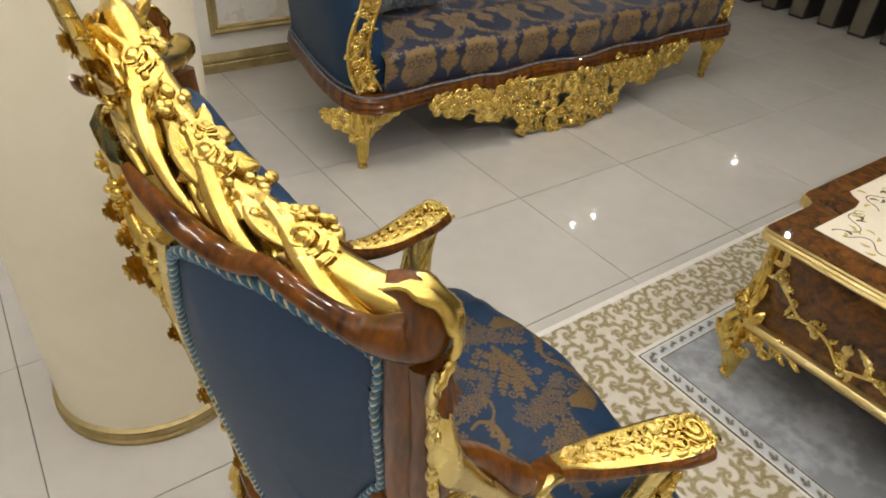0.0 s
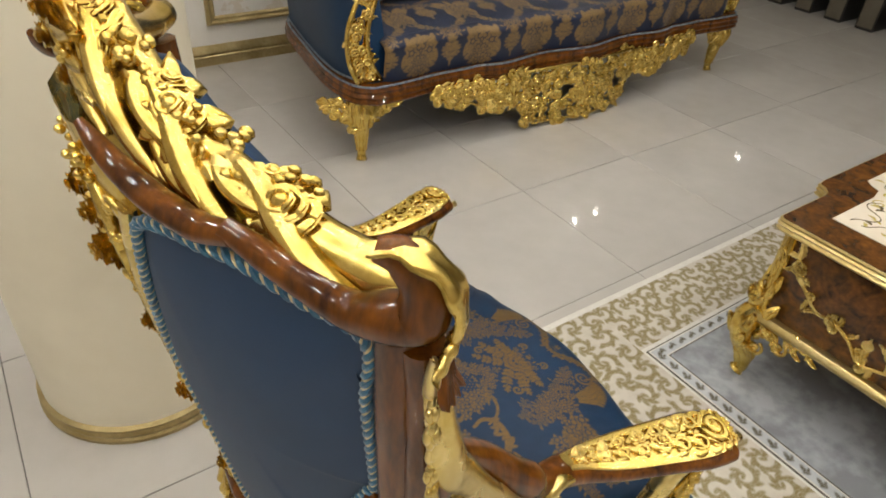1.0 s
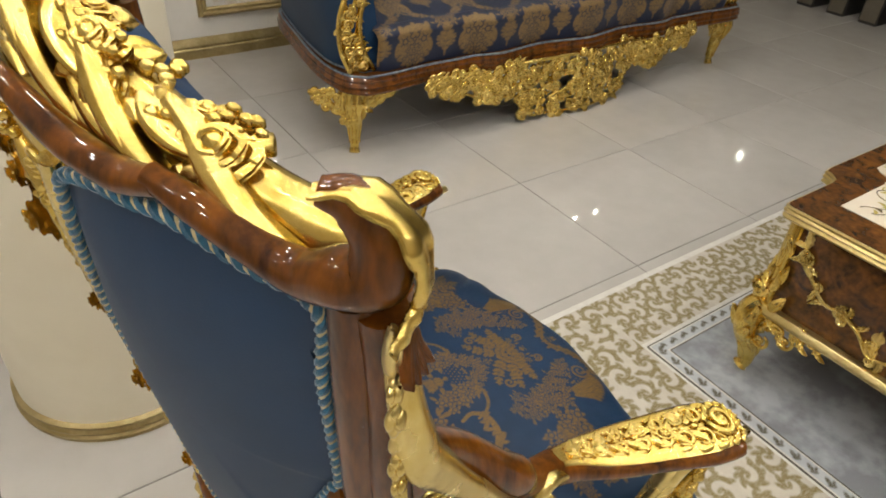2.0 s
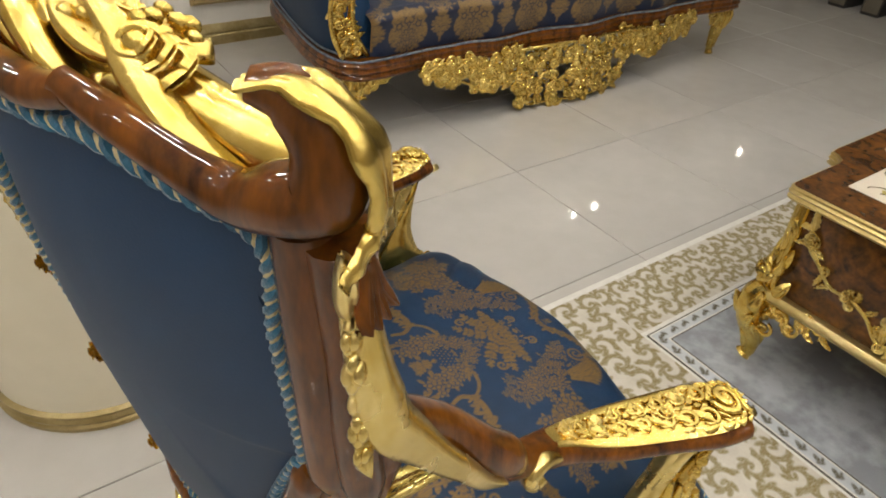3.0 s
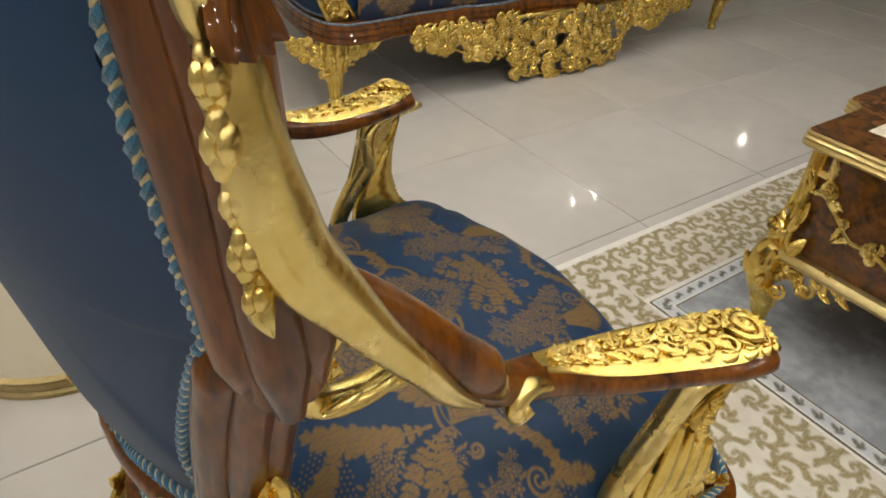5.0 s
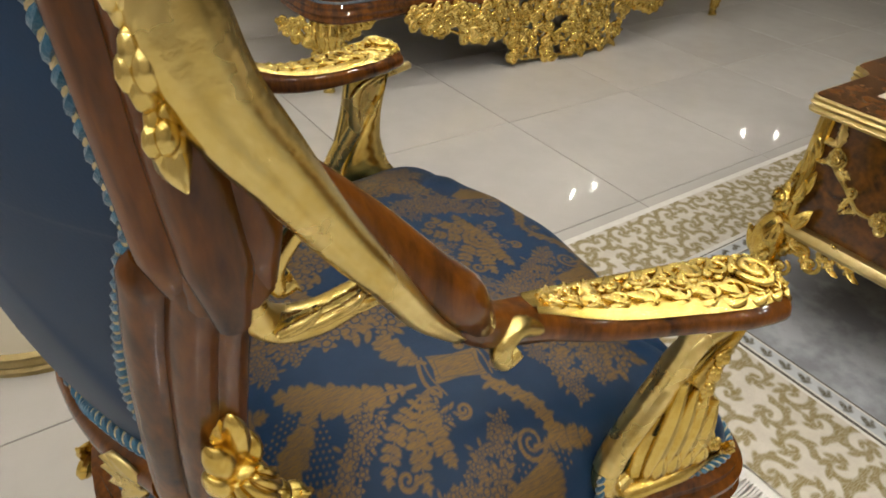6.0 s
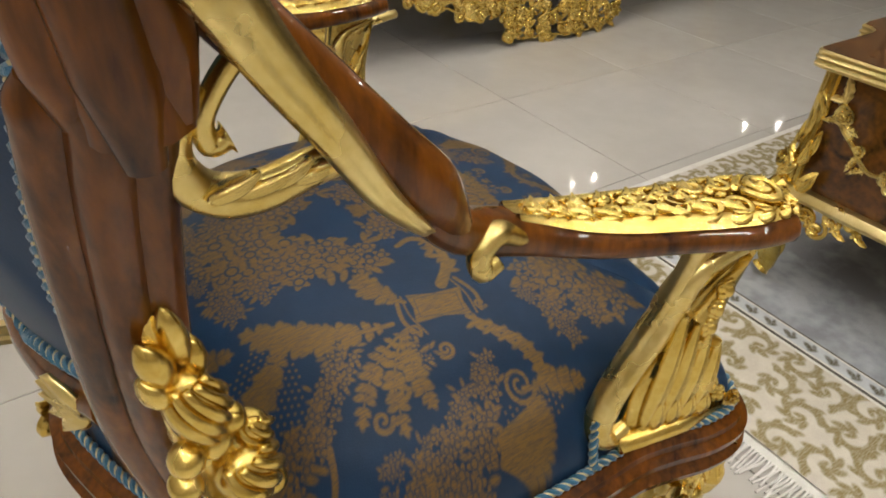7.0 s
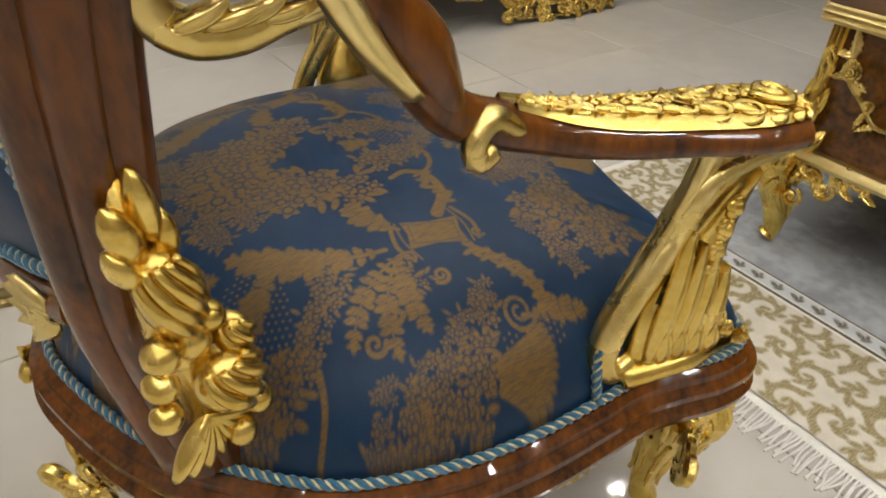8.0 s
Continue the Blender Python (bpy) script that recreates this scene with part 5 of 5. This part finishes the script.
# carved gold tray on the arm's upper face
q = Geo()
i0 = int(len(c) * 0.36)


def on_arm(V):
    t = i0 + np.clip(V[:, 1], 0, 1) * (len(c) - 1 - i0)
    k = np.arange(len(c))
    cc = np.stack([np.interp(t, k, c[:, i]) for i in range(3)], -1)
    bb = np.stack([np.interp(t, k, B[:, i]) for i in range(3)], -1)
    ww = np.interp(t, k, wd)
    return cc + bb * (V[:, :1] * ww[:, None]) + np.array([0, 0, 1.0]) * (np.interp(t, k, hd)[:, None] * (1 - 0.35 * np.abs(V[:, :1]) ** 3) + V[:, 2:])


sub = Geo()
P = np.array([[(x * np.sin(np.pi * min(1, 0.06 + y * 0.94)) ** 0.25 * 0.86, y, h) for x, h in zip(np.linspace(-1, 1, 9), (0.0, 0.0045, 0.001, 0.001, 0.001, 0.001, 0.001, 0.0045, 0.0))] for y in np.linspace(0.01, 0.985, 30)])
sub.grid(P, flip=True)
rng = random.Random(14)
flat = Geo()
LEN = 0.24
for k in range(11):
    y = LEN * (0.07 + 0.078 * k)
    wid = 0.046 * np.interp(y / LEN, [0, 0.25, 0.6, 0.85, 1], [0.42, 0.6, 0.95, 0.95, 0.5])
    for sg in (-1, 1):
        leaf(flat, (sg * 0.10 * wid, y), 1.57 - sg * 0.5, 0.022, 0.0042, -sg * 1.0, 0.0055, 0, 0.6, 0.3)
        scroll(flat, (sg * 0.42 * wid, y + 0.004), 1.57 - sg * 0.8, 0.24 * wid, 1.3, 0.0021, sg, 0.0035, 20)
        leaf(flat, (sg * 0.52 * wid, y), 1.57 - sg * 0.3, 0.016, 0.0032, sg * 0.9, 0.004, 0, 0.5, 0.3)
    flat.ball((0.0, y + 0.008, 0.003), (0.003, 0.004, 0.003), 8, 6)
rose(flat, (0, LEN * 0.77), 0.017, 0.011)
scroll(flat, (0.0, LEN * 0.70), 0.0, 0.018, 1.6, 0.004, 1, 0.008)
rose(flat, (0.003, LEN * 0.52), 0.012, 0.010)
rose(flat, (-0.008, LEN * 0.44), 0.008, 0.008)
for k in range(5):
    leaf(flat, (0, LEN * 0.85), 1.57 + (k - 2) * 0.45, 0.03, 0.007, 0.0, 0.007)
V = np.concatenate(flat.V)
V[:, 1] /= LEN
V[:, 0] = V[:, 0] / 0.034
V[:, 2] += 0.001
sub.add(V, flat.F)
q.merge(sub, on_arm)
both("arm_carving", q, GOLD, "gilded carved tray on the arm", 180)
# gilded strap leaf from the post down the arm, C-scroll and curl beneath
q = Geo()
c2 = catmull([(-0.294, -0.352, 1.030), (-0.290, -0.360, 0.985), (-0.284, -0.364, 0.940), (-0.272, -0.362, 0.900), (-0.250, -0.354, 0.862), (-0.220, -0.345, 0.812), (-0.190, -0.338, 0.768), (-0.160, -0.331, 0.722), (-0.128, -0.322, 0.684)], 7)
wz = np.interp(np.linspace(0, 1, len(c2)), [0, 0.12, 0.3, 0.45, 0.6, 0.85, 1], [0.005, 0.012, 0.018, 0.017, 0.013, 0.009, 0.004])
T = np.gradient(c2, axis=0)
T /= np.linalg.norm(T, axis=1)[:, None]
N = np.array([0.35, -1.0, 0.25])
N = N / np.linalg.norm(N) - T * (T @ (N / np.linalg.norm(N)))[:, None]
N /= np.linalg.norm(N, axis=1)[:, None]
S = np.cross(T, N)
cr = np.linspace(-1, 1, 9)
top = c2[:, None] + S[:, None] * (wz[:, None] * cr)[..., None] + N[:, None] * (0.009 * (1 - 0.7 * cr ** 2) - 0.0025 * np.exp(-((cr - 0.35) / 0.3) ** 2))[None, :, None]
lowr = c2[:, None] + S[:, None] * (wz[:, None] * cr)[..., None] + N[:, None] * (-0.010 * (1 - 0.6 * cr ** 2))[None, :, None]
q.grid(np.concatenate([top, lowr[:, ::-1]], 1), close_b=True)
q.F += [tuple(range(18)), tuple(q.n - 18 + j for j in range(18))[::-1]]
sub = Geo()
for k in range(5):
    bud(sub, (0.0, 0.016 + 0.024 * k), 0.0105 + 0.002 * (k % 2), k, 1.25)
leaf(sub, (0, 0.014), -1.57, 0.020, 0.007, 0.2, 0.010, 0)
leaf(sub, (0, 0.125), 1.57, 0.045, 0.008, 0.2, 0.010, 0)
q.merge(sub, lambda V: np.array([-0.291, -0.360, 0.876]) + V[:, :1] * np.array([0.9, 0.3, 0.1]) + V[:, 1:2] * np.array([-0.06, -0.02, 1.0]) + V[:, 2:] * np.array([-0.15, -0.95, 0.1]))
both("strap_leaf", q, PALE_GOLD, "smooth gilded strap leaf with a row of buds", 180)
q = Geo()
cs = catmull([(-0.243, -0.302, 0.790), (-0.252, -0.302, 0.774), (-0.256, -0.300, 0.755), (-0.249, -0.299, 0.738), (-0.235, -0.298, 0.728), (-0.214, -0.299, 0.726), (-0.192, -0.302, 0.733), (-0.172, -0.306, 0.738)], 6)
q.tube(cs, np.interp(np.linspace(0, 1, len(cs)), [0, 0.3, 0.6, 1], [0.006, 0.010, 0.0125, 0.010]), 14)
cs = catmull([(-0.218, -0.306, 0.805), (-0.230, -0.303, 0.790), (-0.240, -0.301, 0.772), (-0.238, -0.300, 0.758), (-0.229, -0.300, 0.760)], 6)
both("inner_scroll", Geo().tube(cs, [0.006] * (len(cs) - 1) + [0.009], 12), PALE_GOLD, "", 180)
for k in range(6):
    sub = Geo()
    leaf(sub, (0.014 * k, 0.0, 0.0), 0.5 - 0.25 * (k % 2), 0.034, 0.008, 0.5, 0.008, 0, 0.4)
    both("scroll_leaf", Geo().merge(sub, lambda V: np.stack([-0.246 + V[:, 0], -0.310 - V[:, 2], 0.734 + V[:, 1] * 0.6 - 0.4 * V[:, 0] * (0.08 - V[:, 0])], -1)), PALE_GOLD, "", 180)
cs = catmull([(0.02, -0.300, 0.610), (-0.03, -0.306, 0.634), (-0.058, -0.310, 0.650), (-0.074, -0.313, 0.640), (-0.070, -0.313, 0.624), (-0.058, -0.312, 0.628)], 6)
both("c_scroll", q, PALE_GOLD, "gilded C-scroll under the arm", 180)
both("arm_curl", Geo().tube(cs, np.interp(np.linspace(0, 1, len(cs)), [0, 0.4, 0.8, 1], [0.005, 0.010, 0.009, 0.009]), 14), PALE_GOLD, "small gilded curl under the arm", 180)
# arm support
q = Geo()
c3 = catmull([(0.335, -0.362, 0.578), (0.255, -0.352, 0.572), (0.20, -0.344, 0.555), (0.150, -0.336, 0.508), (0.115, -0.335, 0.462), (0.090, -0.335, 0.418), (0.082, -0.337, 0.380), (0.098, -0.340, 0.358), (0.122, -0.342, 0.366)], 7)
c3[:, 0] -= 0.07 * np.clip((c3[:, 2] - 0.5) / 0.08, 0, 1)
rr = np.interp(np.linspace(0, 1, len(c3)), [0, 0.2, 0.35, 0.6, 0.8, 0.92, 1], [0.007, 0.012, 0.017, 0.0155, 0.015, 0.012, 0.009])
q.tube(c3, rr, 16)
# the flared sheet between the support's inner edge and its curve
inner = catmull([(0.094, -0.335, 0.420), (0.106, -0.336, 0.470), (0.126, -0.342, 0.530), (0.138, -0.346, 0.592)], 6)
outer = catmull([(0.096, -0.335, 0.424), (0.122, -0.336, 0.468), (0.160, -0.340, 0.515), (0.225, -0.358, 0.592)], 6)
mixw = np.linspace(0, 1, 7)
sheet = inner[:, None] * (1 - mixw)[None, :, None] + outer[:, None] * mixw[None, :, None]
dent = (0.004 * np.sin(np.pi * mixw))[None, :, None] * np.array([0, 1.0, 0])
q.grid(np.concatenate([sheet + dent - np.array([0, 0.007, 0]), (sheet + np.array([0, 0.008, 0]))[:, ::-1]], 1), close_b=True)
both("arm_support", q, PALE_GOLD, "smooth gilded arm support", 180)
q = Geo()
sub = Geo()
rng = random.Random(77)
edge_lo = lambda y: np.interp(y, [0.345, 0.42, 0.47, 0.52, 0.57], [0.115, 0.118, 0.145, 0.185, 0.215])
edge_hi = lambda y: np.interp(y, [0.345, 0.38, 0.42, 0.47, 0.52, 0.57], [0.290, 0.250, 0.214, 0.196, 0.198, 0.212])
ys = np.linspace(0.335, 0.578, 12)
sub.grid(np.array([[(edge_lo(y), y, -0.012), (edge_lo(y), y, 0.008), (edge_hi(y), y, 0.008), (edge_hi(y), y, -0.012)] for y in ys]), close_b=True)
for k in range(4):
    f = (k + 0.5) / 4
    x0 = 0.126 + 0.085 * f
    leaf(sub, (x0, 0.362, 0.006), 1.50 - 0.05 * f, 0.165 - 0.065 * f, 0.0125, 0.05 + 0.15 * f, 0.014, 0, 0.0, 0.25, 22, 0.1)
    leaf(sub, (x0 + 0.012, 0.360, 0.008), 1.60, 0.050 - 0.012 * f, 0.0105, 0.2, 0.013, 0, 0.2, 0.30, 16)
for k in range(8):
    y = 0.378 + 0.022 * k
    bud(sub, (edge_hi(y) - 0.012, y, 0.004), 0.0105, k, 1.2)
sub.tube([(0.105, 0.352, 0.010), (0.19, 0.352, 0.010), (0.262, 0.358, 0.006)], [0.012, 0.013, 0.004], 12)
for x, y, R in ((0.212, 0.405, 0.013), (0.262, 0.368, 0.012)):
    rose(sub, (x, y, 0.008), R, R)
q.merge(sub, lambda V: np.stack([V[:, 0], -0.338 - V[:, 2] - 0.03 * np.clip((V[:, 0] - 0.1) / 0.2, 0, 1), V[:, 1] - 0.10 * np.clip((V[:, 0] - 0.1), 0, 1) * np.clip((0.6 - V[:, 1]) / 0.25, 0, 1)], -1))
both("support_carving", q, GOLD, "gilded foliage beside the arm support", 180)

# seat: moulded rail, cushion and cord
RAIL = [(-0.352, 0.0), (-0.335, -0.08), (-0.300, -0.168), (-0.256, -0.228), (-0.180, -0.300), (-0.085, -0.337), (0.0, -0.350), (0.072, -0.352), (0.135, -0.352), (0.18, -0.360), (0.235, -0.373), (0.283, -0.370), (0.312, -0.335), (0.316, -0.27), (0.305, -0.19), (0.314, -0.09), (0.325, 0.0)]
loop = catmull(RAIL + [(u, -v) for u, v in RAIL[1:-1]][::-1], 6, closed=True)


def rail_z(u):
    return 0.336 - 0.012 * np.clip((u - 0.06) / 0.26, 0, 1) ** 1.2


prof = [(-0.06, -0.060), (0.014, -0.064), (0.025, -0.057), (0.027, -0.047), (0.018, -0.040), (0.016, -0.036), (0.023, -0.028), (0.023, -0.020), (0.014, -0.014), (0.013, -0.006), (0.005, 0.0), (-0.06, 0.0)]
path3 = np.c_[loop, rail_z(loop[:, 0])]
q = Geo().sweep(path3, prof, closed=True)
part("seat_rail", q, WOOD, chair, "moulded glossy walnut seat rail", sharp=35)
if len(path3):
    tl, gd = rope(np.r_[path3, path3[:1]] + np.array([0, 0, 0.004]), 0.0048, 0.022)
    o = part("piping", tl, TEAL, chair, "teal twisted cord")
    part("gold_thread", gd, STRAND, o, "gold strand of the cord")
    for sg in (-1, 1):
        for pts in ([(0.072, sg * 0.352, 0.340), (0.070, sg * 0.347, 0.365), (0.072, sg * 0.340, 0.40)], [(-0.262, sg * 0.226, 0.340), (-0.258, sg * 0.222, 0.36), (-0.250, sg * 0.215, 0.385)]):
            tl, gd = rope(catmull(pts, 5), 0.0048, 0.022, up=(1, 0, 0))
            o = part("piping", tl, TEAL, chair, "teal twisted cord")
            part("gold_thread", gd, STRAND, o, "gold strand of the cord")
n = 540
A, Bq = np.meshgrid(np.linspace(-1, 1, n), np.linspace(-1, 1, n), indexing="ij")
swap = np.abs(A) > np.abs(Bq)
big, sml = np.where(swap, A, Bq), np.where(swap, Bq, A)
ph = np.pi / 4 * np.divide(sml, big, out=np.zeros_like(sml), where=np.abs(big) > 1e-9)
ux, vy = np.where(swap, big * np.cos(ph), big * np.sin(ph)), np.where(swap, big * np.sin(ph), big * np.cos(ph))
rho, th = np.hypot(ux, vy), np.arctan2(vy, ux)
ctr = np.array([-0.02, 0.0])
lo_th, lo_r = np.arctan2(loop[:, 1], loop[:, 0] - ctr[0]), np.hypot(loop[:, 0] - ctr[0], loop[:, 1])
o = np.argsort(lo_th)
RR = np.interp(th.ravel(), np.r_[lo_th[o] - 2 * np.pi, lo_th[o], lo_th[o] + 2 * np.pi], np.r_[lo_r[o], lo_r[o], lo_r[o]]).reshape(th.shape) - 0.006
U, V = ctr[0] + RR * rho * np.cos(th), RR * rho * np.sin(th)
full_front = np.clip((np.cos(th) - 0.74) / 0.20, 0, 1)
crown = 0.100 * (1 - np.clip(rho, 0, 1) ** (6 + 18 * full_front)) ** 0.52 + 0.045 * (1 - rho ** 2) + 0.020 * full_front * rho ** 5 * (1 - np.clip(rho, 0, 1) ** 24)
crown *= 1 - 0.16 * np.exp(-((np.abs(th) - 0.85) / 0.28) ** 2) * rho ** 2
Z = np.where(rho < 1, rail_z(U) * rho ** 4 + 0.336 * (1 - rho ** 4) + crown, rail_z(U))
seat = part("seat", Geo().grid(np.stack([U, V, Z], -1)), DAMASK, chair, "crowned navy seat woven with gold flowers and scrolls", sharp=85)
w = Weave(U, np.abs(V), 0.0018)
rng = random.Random(19)


def motif(x, y):
    """One repeat of the silk: a cartouche with plumes, an arched scroll, veils of dots, a sheaf and posies."""
    arc = lambda pts, a, b: w.stroke(catmull([(x + p, y + r) for p, r in pts], 6), a, b)
    # cartouche
    i = w.near(x, y, 0.06)
    dx, dy = w.X[i] - x, w.Y[i] - y
    c, s = math.cos(0.25), math.sin(0.25)
    p, r = np.abs(dx * c + dy * s), np.abs(-dx * s + dy * c)
    w.put(i, np.maximum(p - 0.030 + 9.0 * (0.019 - r) * 0.02 * (r < 0.019), r - 0.0185 + 0.12 * (0.030 - p)))
    w.put(i, np.abs(np.maximum(p - 0.023, r - 0.0135 + 0.08 * p)) - 0.0002, -1)
    for sg in (-1, 1):
        arc([(sg * 0.036, -0.024), (sg * 0.042, -0.006), (sg * 0.043, 0.008), (sg * 0.037, 0.024)], 0.0022, 0.0022)
        arc([(sg * 0.030, -0.026), (sg * 0.034, 0.0), (sg * 0.030, 0.026)], 0.0010, 0.0010)
        w.spiral(x + sg * 0.040, y + 0.017, 1.0, 0.007, 1.1, 0.0018, sg)
    # tendril that rises from it, and the flowers beyond
    arc([(0.018, -0.022), (0.036, -0.040), (0.046, -0.060), (0.045, -0.085), (0.028, -0.100), (0.008, -0.095)], 0.0065, 0.003)
    for k in range(9):
        w.petal(x + 0.040 + 0.006 * math.sin(k), y - 0.035 - 0.007 * k, 0.4 + 2.2 * (k % 2), 0.009, 0.0035)
    w.bouquet(x - 0.040, y - 0.100, 0.038, rng, 9)
    w.bouquet(x - 0.075, y - 0.125, 0.042, rng, 10)
    w.bouquet(x - 0.115, y - 0.150, 0.045, rng, 10)
    w.spray(x - 0.030, y - 0.018, -2.3, 0.055, 0.6, 0.015, 6)
    # arched scroll of leaflets on the outer side, ending in a spiral
    arc([(0.018, 0.026), (0.038, 0.050), (0.056, 0.074), (0.056, 0.098), (0.042, 0.112), (0.026, 0.110)], 0.0028, 0.0022)
    for k in range(13):
        q = k / 12
        p = x + 0.022 + 0.036 * math.sin(1.9 * q), y + 0.034 + 0.075 * q
        w.petal(p[0], p[1], 1.0 + 0.9 * (-1) ** k, 0.0085, 0.0034)
        w.petal(p[0] - 0.006, p[1] + 0.002, 2.0 + 0.9 * (-1) ** k, 0.007, 0.003)
    w.spiral(x + 0.024, y + 0.105, 0.6, 0.017, 1.7, 0.0022, 1)
    w.spiral(x - 0.024, y + 0.048, 2.5, 0.009, 1.4, 0.0022, -1)
    w.bouquet(x - 0.050, y + 0.040, 0.019, rng, 5)
    # plumes that curl away
    for a, L, bend in ((2.15, 0.075, -0.75), (2.55, 0.095, -0.9), (2.9, 0.10, -0.8)):
        w.spray(x - 0.045, y + 0.012, a, L, bend, 0.011, 10)
    w.spiral(x - 0.085, y + 0.062, 0.3, 0.010, 1.2, 0.0025, 1)
    w.spiral(x - 0.110, y + 0.076, 0.3, 0.010, 1.2, 0.0025, 1)
    # broad leaf with its veils of dots
    w.spray(x - 0.055, y + 0.0, 3.3, 0.12, 0.5, 0.017, 11)
    w.spray(x - 0.090, y - 0.010, 3.5, 0.10, 0.4, 0.018, 9)
    for k in range(7):
        w.bouquet(x - 0.112 - 0.010 * k, y + 0.004 + 0.009 * k, 0.019, rng, 4)
    w.dots(x - 0.178, y + 0.026, 0.046, 0.013, 2.05, 0.0062)
    w.dots(x - 0.178, y - 0.032, 0.046, 0.013, 2.75, 0.0062)
    w.spray(x - 0.150, y - 0.035, 2.45, 0.10, 0.1, 0.016, 12)
    w.stroke([(x - 0.150, y - 0.03), (x - 0.235, y + 0.035)], 0.0012, 0.0012)
    w.bouquet(x - 0.190, y + 0.058, 0.026, rng, 7)
    w.bouquet(x - 0.218, y + 0.062, 0.028, rng, 7)
    arc([(-0.160, 0.070), (-0.166, 0.090), (-0.180, 0.105), (-0.200, 0.112)], 0.003, 0.002)
    # posy and sheaf beside the arched scroll
    for p, r, R in ((0.002, 0.078, 0.017), (-0.010, 0.094, 0.020), (-0.034, 0.098, 0.017), (-0.055, 0.110, 0.019), (-0.085, 0.113, 0.016), (-0.070, 0.128, 0.021), (-0.100, 0.128, 0.019), (-0.118, 0.108, 0.013), (-0.135, 0.126, 0.014), (-0.030, 0.122, 0.022), (-0.085, 0.146, 0.022), (-0.050, 0.146, 0.024), (-0.120, 0.146, 0.018)):
        w.bouquet(x + p, y + r, R, rng, 6)
    for k in range(11):
        a = -0.35 + 0.13 * k
        w.stroke([(x - 0.030 + 0.012 * math.cos(a), y + 0.136 + 0.012 * math.sin(a)), (x - 0.030 + 0.060 * math.cos(a), y + 0.136 + 0.032 * math.sin(a))], 0.0024, 0.0024)
        w.petal(x - 0.030 + 0.066 * math.cos(a), y + 0.136 + 0.035 * math.sin(a), a, 0.009, 0.0034)
    w.dots(x + 0.028, y + 0.127, 0.034, 0.011, 0.15, 0.0062)
    w.spray(x + 0.030, y + 0.112, 0.05, 0.06, 0.3, 0.011, 8)
    # flower bed
    for p, r, R in ((0.125, 0.012, 0.034), (0.155, 0.030, 0.042), (0.165, -0.010, 0.036), (0.112, 0.058, 0.022), (0.112, 0.080, 0.017), (0.095, 0.028, 0.014), (0.190, 0.060, 0.035), (0.150, 0.070, 0.024)):
        w.bouquet(x + p, y + r, R, rng, 8)


motif(-0.008, 0.179)
motif(0.225, -0.02)
motif(-0.30, 0.0)
weave_on(seat, w.val)
part("seat_base", Geo().sweep(np.c_[loop, np.full(len(loop), 0.28)], [(-0.30, 0), (-0.02, 0), (-0.02, 0.03), (-0.30, 0.03)], closed=True), BLUE, chair)

# legs and the carved apron below the rail
leg = cabriole(0.275, 0.042, random.Random(9), 0.09)
for u, v, rz, h in ((0.275, -0.325, 40, 0.92), (0.275, 0.325, 140, 0.92), (-0.29, -0.20, -50, 1.0), (-0.29, 0.20, -130, 1.0)):
    ob = part("leg", leg, GOLD, chair, "carved gilded cabriole leg")
    ob.matrix_basis = pose(u, v, 0, 0, 0, rz) @ Matrix.Diagonal((1.15, 1.15, h, 1))
q = Geo()
sub = Geo()
rng = random.Random(55)
length = np.concatenate([[0], np.cumsum(np.linalg.norm(np.diff(np.r_[loop, loop[:1]], axis=0), axis=1))])
full = np.r_[loop, loop[:1]]
nm2 = np.gradient(full, axis=0)
nm2 = np.c_[nm2[:, 1], -nm2[:, 0]]
nm2 /= np.linalg.norm(nm2, axis=1)[:, None]
fr = [i for i, (u, v) in enumerate(full) if u > 0.2]
for k in range(170):
    s = length[-1] * rng.random()
    u = np.interp(s, length, full[:, 0])
    v = np.interp(s, length, full[:, 1])
    corner = max(math.exp(-((u - 0.29) ** 2 + (abs(v) - 0.34) ** 2) / 0.007), math.exp(-((u - 0.34) ** 2 + v * v) / 0.02), 0.8 * math.exp(-((u + 0.37) ** 2 + v * v) / 0.012))
    if rng.random() > corner + 0.05:
        continue
    y = -0.012 - rng.random() * 0.13 * corner
    if k % 3:
        leaf(sub, (s, y), rng.uniform(0, 6.28), 0.055, 0.013, rng.uniform(-1.6, 1.6), 0.014)
    else:
        scroll(sub, (s, y), rng.uniform(0, 6.28), 0.019, 1.35, 0.007, rng.choice((-1, 1)), 0.005)
q.merge(sub, lambda V: np.stack([np.interp(V[:, 0] % length[-1], length, full[:, 0]) + np.interp(V[:, 0] % length[-1], length, nm2[:, 0]) * (0.008 + V[:, 2]),
                                 np.interp(V[:, 0] % length[-1], length, full[:, 1]) + np.interp(V[:, 0] % length[-1], length, nm2[:, 1]) * (0.008 + V[:, 2]),
                                 rail_z(np.interp(V[:, 0] % length[-1], length, full[:, 0])) - 0.058 + V[:, 1]], -1))
part("apron_carving", q, GOLD, chair, "gilded foliage under the seat rail", 180)

# ---- floor tiles ----
tile_mesh = mesh_of("tile", Geo().box((-0.2988, -0.2988, -0.012), (0.2988, 0.2988, 0.0), 0.0012), TILE, 15)
for i in range(-6, 9):
    for j in range(-7, 3):
        ob = new("tile", tile_mesh)
        ob.parent = floor
        ob.location = (0.6 * i + 0.3, 0.6 * j + 0.3, 0)
